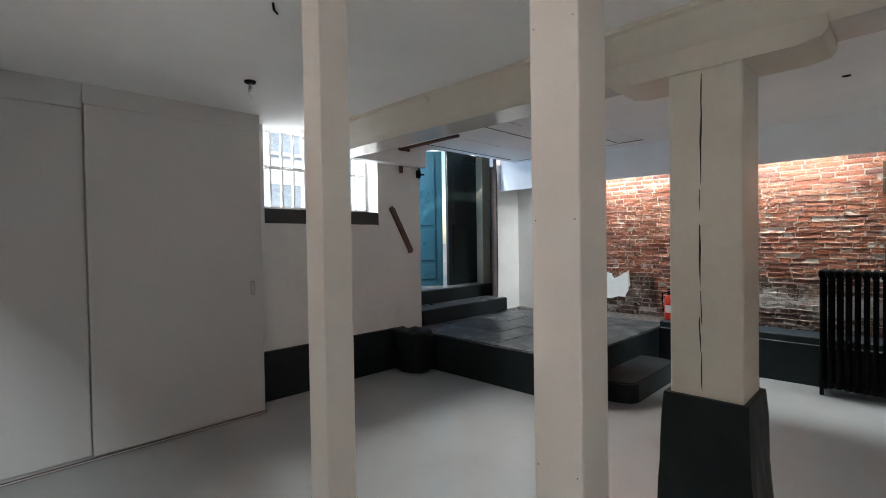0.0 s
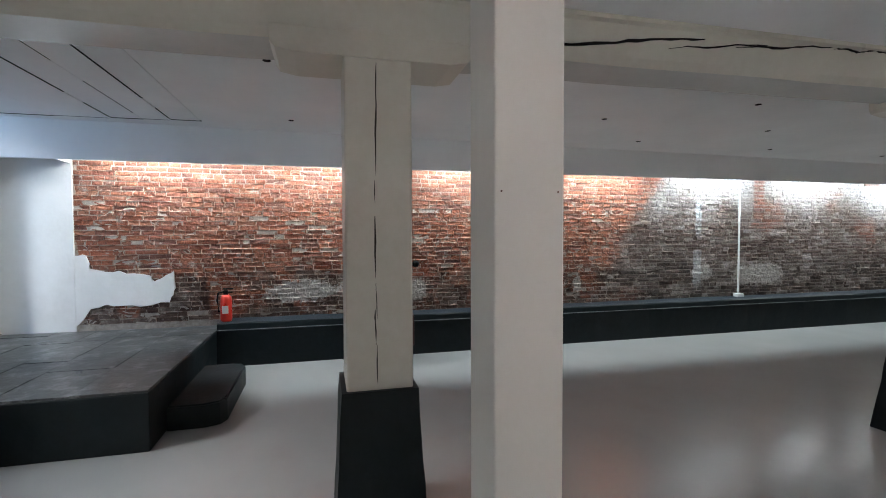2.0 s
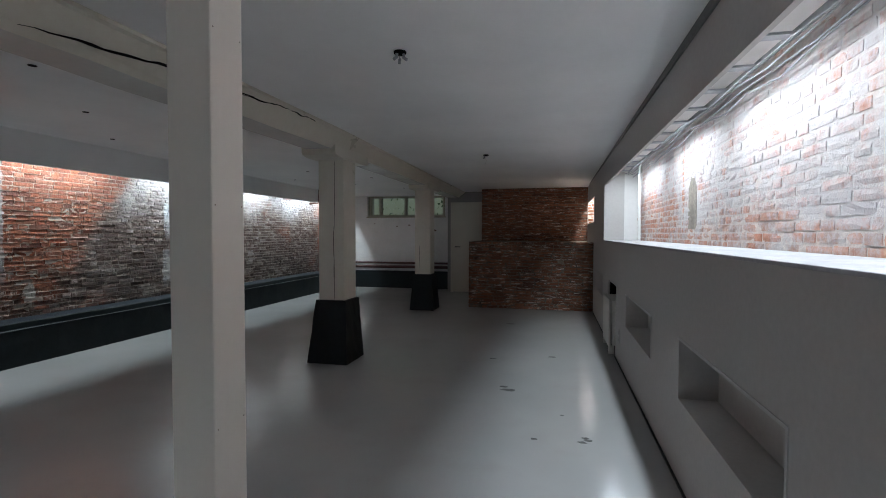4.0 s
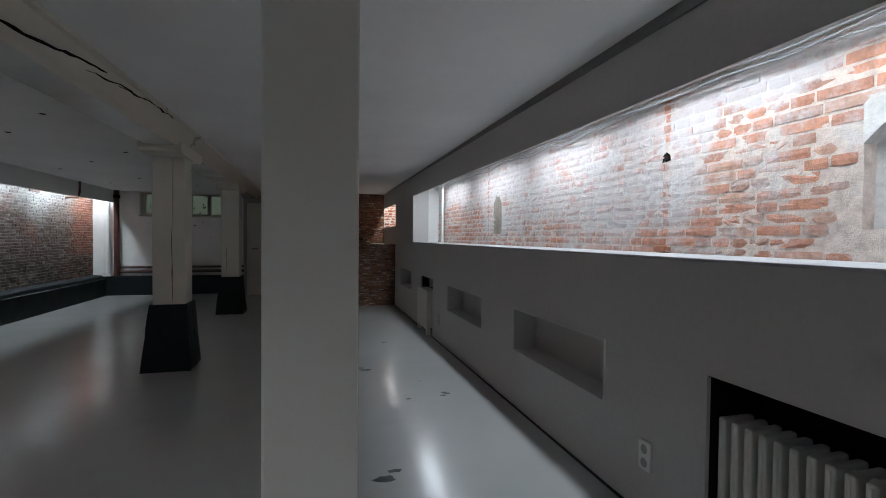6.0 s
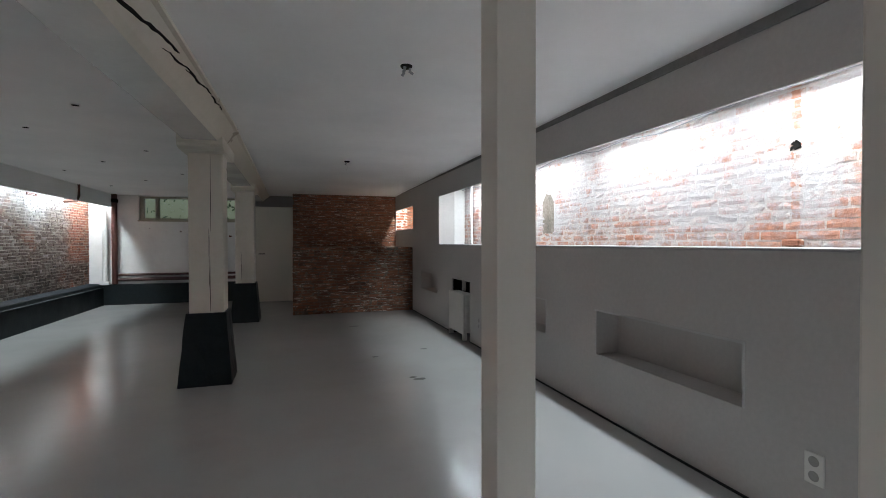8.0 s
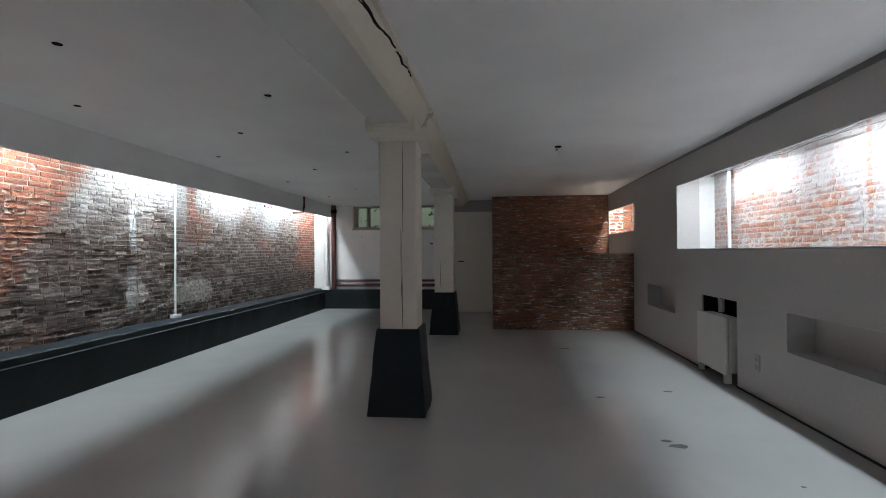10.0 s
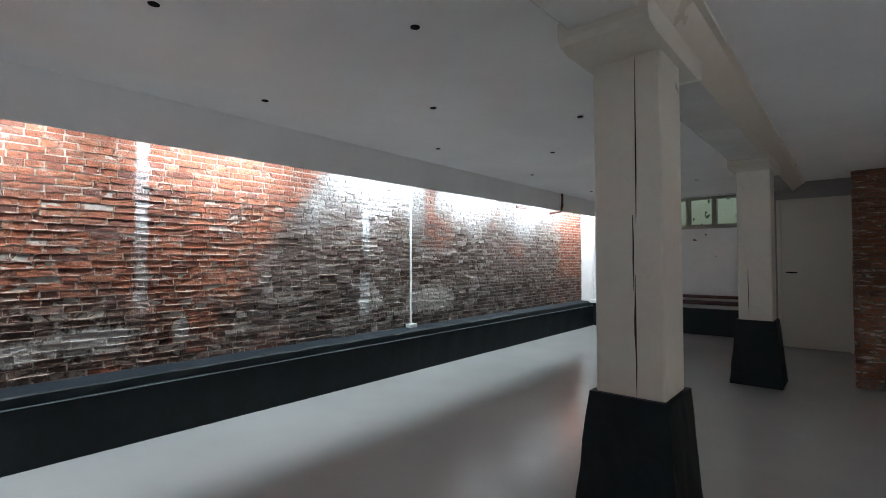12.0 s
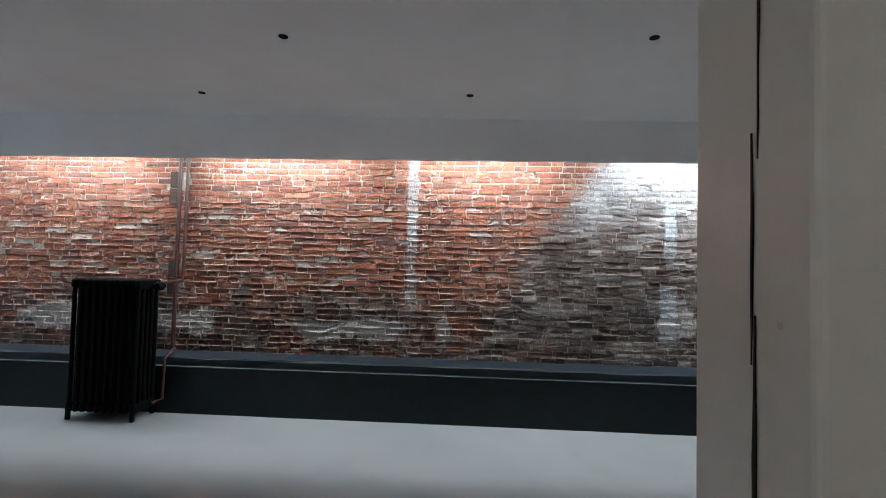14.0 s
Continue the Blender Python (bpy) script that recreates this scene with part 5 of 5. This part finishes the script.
def brick_wall(parent, frame_m, length, z0, z1, course, stretch, joint, material, rough, holes, near, seed, limit=300, gouged=None, headers=0.38):
    """Lays courses in the local frame (u, out, z). near(u, z): bricks laid as parts of their own; the rest goes into one mesh."""
    rnd = random.Random(seed)
    kinds = {}
    for key, jit in (("plain", 0.0016), ("rough", 0.0044)):
        for nm, ln in (("s", stretch - joint), ("h", stretch / 2 - joint)):
            kinds[key, nm] = brick_shapes(ln, course - joint, 0.05, jit, 8, seed + len(kinds), material, "brick")
    if gouged:
        for nm, ln in (("s", stretch), ("h", stretch / 2)):
            kinds["rough", nm] = gouged_shapes(ln, course, 28, seed + 7 + (nm == "h"), (material, gouged))
    V, F, S = [], [], []
    made = 0
    row = 0
    z = z0
    while z < z1 - 0.01:
        u = -rnd.random() * stretch
        while u < length:
            nm = "h" if rnd.random() < headers else "s"
            ln = stretch if nm == "s" else stretch / 2
            a, b = max(u, 0), min(u + ln, length)
            u += ln
            if b - a < 0.035:
                continue
            cu, cz = (a + b) / 2, z + course / 2
            if holes(cu, cz, b - a):
                continue
            r = rough(cu, cz)
            hacked = rnd.random() < r
            shapes, meshes = kinds["rough" if hacked else "plain", nm]
            hacked = hacked and gouged
            k = rnd.randrange(len(shapes))
            out = rnd.uniform(-0.003, 0.003) - (rnd.random() ** 2) * 0.004 * r
            sx = (b - a) / ln if hacked else (b - a - joint) / (ln - joint)
            tilt = rnd.uniform(-0.012, 0.012) * (0.3 + r)
            sag = 0.011 * noise.noise(Vector((cu * 1.1, seed, cz * 1.5))) if gouged else 0.0
            m = frame_m @ Matrix.Translation((cu, out, cz + sag + rnd.uniform(-0.003, 0.003))) @ Matrix.Rotation(tilt, 4, "Y") @ Matrix.Diagonal((sx * rnd.choice((1, -1)), 1, 1, 1))
            if made < limit and near(cu, cz):
                ob = new("brick", meshes[k])
                ob.parent = parent
                ob.matrix_basis = m
                made += 1
            else:
                base = len(V)
                V.extend((m @ Vector(p))[:] for p in shapes[k][0])
                F.extend(tuple(base + i for i in f) for f in shapes[k][1])
                S.extend(shapes[k][2] if hacked else [0] * len(shapes[k][1]))
        z += course
        row += 1
    if V:
        me = bpy.data.meshes.new("brickwork")
        me.from_pydata(V, [], F)
        me.materials.append(material)
        if gouged:
            me.materials.append(gouged)
            me.polygons.foreach_set("material_index", S)
        ob = new("brickwork", me)
        ob.parent = parent
        tagged(ob, kind="stuff")


# east wall: u runs south from y = 3.37, front faces west
m_east = Matrix(((0, -1, 0, EAST), (-1, 0, 0, 3.37), (0, 0, 1, 0), (0, 0, 0, 1)))


def east_rough(u, z):
    y = 3.37 - u
    if z > 1.82:
        return 0.12
    if y + 0.69 * z < -2.0:
        return 0.3
    return 0.9 if z < 1.7 else 0.55


def east_holes(u, z, w):
    y = 3.37 - u
    return (0.06 < y < 0.24 and (1.72 < z < 2.04 or 0.92 < z < 1.25) and w < 0.16)


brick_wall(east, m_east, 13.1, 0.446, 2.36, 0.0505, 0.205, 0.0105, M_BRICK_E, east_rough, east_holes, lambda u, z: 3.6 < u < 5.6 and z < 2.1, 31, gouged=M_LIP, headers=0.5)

# light-well wall: u runs north from y = -5.15, front faces east
m_west = Matrix(((0, 1, 0, -1.03), (1, 0, 0, -5.15), (0, 0, 1, 0), (0, 0, 0, 1)))
well = empty("wall_light_well", "limewashed old brick wall of the light well", "wall", kind="structure")
part("mortar_bed", boxes((-1.35, -1.0345, -8.6, 1.10, 1.0, 2.5), (-1.35, -1.0345, 1.62, 2.6, 1.0, 2.5), (-1.35, -1.0345, 1.10, 1.62, 1.88, 2.5), (-1.35, -1.0345, 1.10, 1.62, 1.0, 1.40)), M_MORTAR_W, well, "pale limewashed mortar")


def arch_hole(u, z, w):
    y = u - 5.15
    return (y + w / 2 > 1.14 and y - w / 2 < 1.58 and z < 1.80 + 0.13 * math.sin(math.pi * min(1, max(0, (y - 1.10) / 0.52)))) or (-2.66 < y < -2.43 and 1.42 < z < 1.86 - abs(y + 2.545) * 0.9) or (0.06 < y < 0.16 and 1.68 < z < 1.84)


brick_wall(well, m_west, 7.6, 1.26, 2.32, 0.055, 0.215, 0.012, M_BRICK_W, lambda u, z: 0.12 if z < 1.5 else 0.05, arch_hole, lambda u, z: 4.3 < u < 7.0 and z < 2.1, 57, headers=0.55)
m_west2 = Matrix(((0, 1, 0, -1.03), (1, 0, 0, -8.40), (0, 0, 1, 0), (0, 0, 0, 1)))
brick_wall(well, m_west2, 1.6, 1.4, 2.3, 0.060, 0.21, 0.012, M_BRICK_O, lambda u, z: 0.5, lambda u, z, w: False, lambda u, z: False, 58)
part("end_bed", boxes((-1.05, WB - 0.001, -8.55, -8.409, 1.1, 2.5)), M_MORTAR_S, well, "mortar bed at the end of the light well")
m_west3 = Matrix(((-1, 0, 0, -0.60), (0, 1, 0, -8.396), (0, 0, 1, 0), (0, 0, 0, 1)))
brick_wall(well, m_west3, 0.43, 1.56, 2.3, 0.060, 0.21, 0.012, M_BRICK_O, lambda u, z: 0.4, lambda u, z, w: False, lambda u, z: False, 59)
part("niche_lining", outline([(-2.66, 1.40), (-2.43, 1.40), (-2.43, 1.74), (-2.545, 1.88), (-2.66, 1.74)], "x", -1.0345, 0.003), M_NICHE, well, "plastered pointed niche")
bm = bmesh.new()
cols = 14
grid = [[bm.verts.new((-1.15 + 0.05 * abs(2 * i / cols - 1) ** 3 + 0.012 * noise.fractal(Vector((i * 0.5, k * 0.5, 3)), 1.0, 2.0, 3), 1.10 + 0.52 * i / cols, 1.39 + 0.50 * k / cols)) for i in range(cols + 1)] for k in range(cols + 1)]
for r0, r1 in zip(grid, grid[1:]):
    for i in range(cols):
        bm.faces.new((r0[i], r0[i + 1], r1[i + 1], r1[i]))
part("niche_lining", bm, M_NICHEPALE, well, "lumpy plastered back of the arched niche", smooth=True)
for side in (-1, 1):
    pts = [(1.36 + side * 0.262, 1.72), (1.36 + side * 0.262, 1.90)] + [(1.36 + side * 0.262 * (1 - f), 1.72 + 0.165 * math.sin(math.pi / 2 * f)) for f in (0.95, 0.75, 0.55, 0.38, 0.24, 0.12, 0.04)]
    part("arch_shoulder", outline(pts, "x", -1.17, 0.141), M_NICHEPALE, well, "plastered shoulder of the niche arch")
part("hollow", outline(ragged([(0.055, 1.815), (0.105, 1.82), (0.098, 1.845), (0.075, 1.86), (0.06, 1.85)], 0.010, 31, 4), "x", -1.033, 0.006), M_VOID, well, "dark broken hollow in the chase")
part("fragment", box(-1.03, -0.985, 0.03, 0.13, 1.279, 1.322, 0.010, 2), M_BRICK_O, well, "red brick fragment on the sill")
part("well_pipe", tube([(-0.98, -4.69, 1.28), (-0.98, -4.69, 2.3)], 0.018), M_WHITEPIPE, well, "white upright pipe")

# brick block and brick wall at the south end, fronts face north
block = empty("wall_brick_block", "low projecting block of dark red bricks", "wall", kind="structure")
part("core", boxes((WEST - 0.02, 1.60, -8.50, -6.872, 0, 1.213)), M_MORTAR_S, block, "mortar core")
m_s1 = Matrix(((-1, 0, 0, 1.612), (0, 1, 0, -6.866), (0, 0, 1, 0), (0, 0, 0, 1)))
brick_wall(block, m_s1, 2.21, 0.0, 1.22, 0.0555, 0.21, 0.011, M_BRICK_S, lambda u, z: 0.4, lambda u, z, w: False, lambda u, z: True, 77)
m_s1b = Matrix(((0, 1, 0, 1.612), (1, 0, 0, -8.50), (0, 0, 1, 0), (0, 0, 0, 1)))
brick_wall(block, m_s1b, 1.62, 0.0, 1.22, 0.0555, 0.21, 0.011, M_BRICK_S, lambda u, z: 0.4, lambda u, z, w: False, lambda u, z: False, 78)
upper = empty("wall_brick_upper", "dark red brick wall set back above the block", "wall", kind="structure")
part("mortar_bed", boxes((-0.9, 1.60, -8.7, -8.457, 1.2, 2.5)), M_MORTAR_S, upper, "mortar bed")
m_s2 = Matrix(((-1, 0, 0, 1.612), (0, 1, 0, -8.45), (0, 0, 1, 0), (0, 0, 0, 1)))
brick_wall(upper, m_s2, 2.25, 1.215, 2.36, 0.0555, 0.21, 0.011, M_BRICK_S, lambda u, z: 0.35, lambda u, z, w: False, lambda u, z: True, 79)
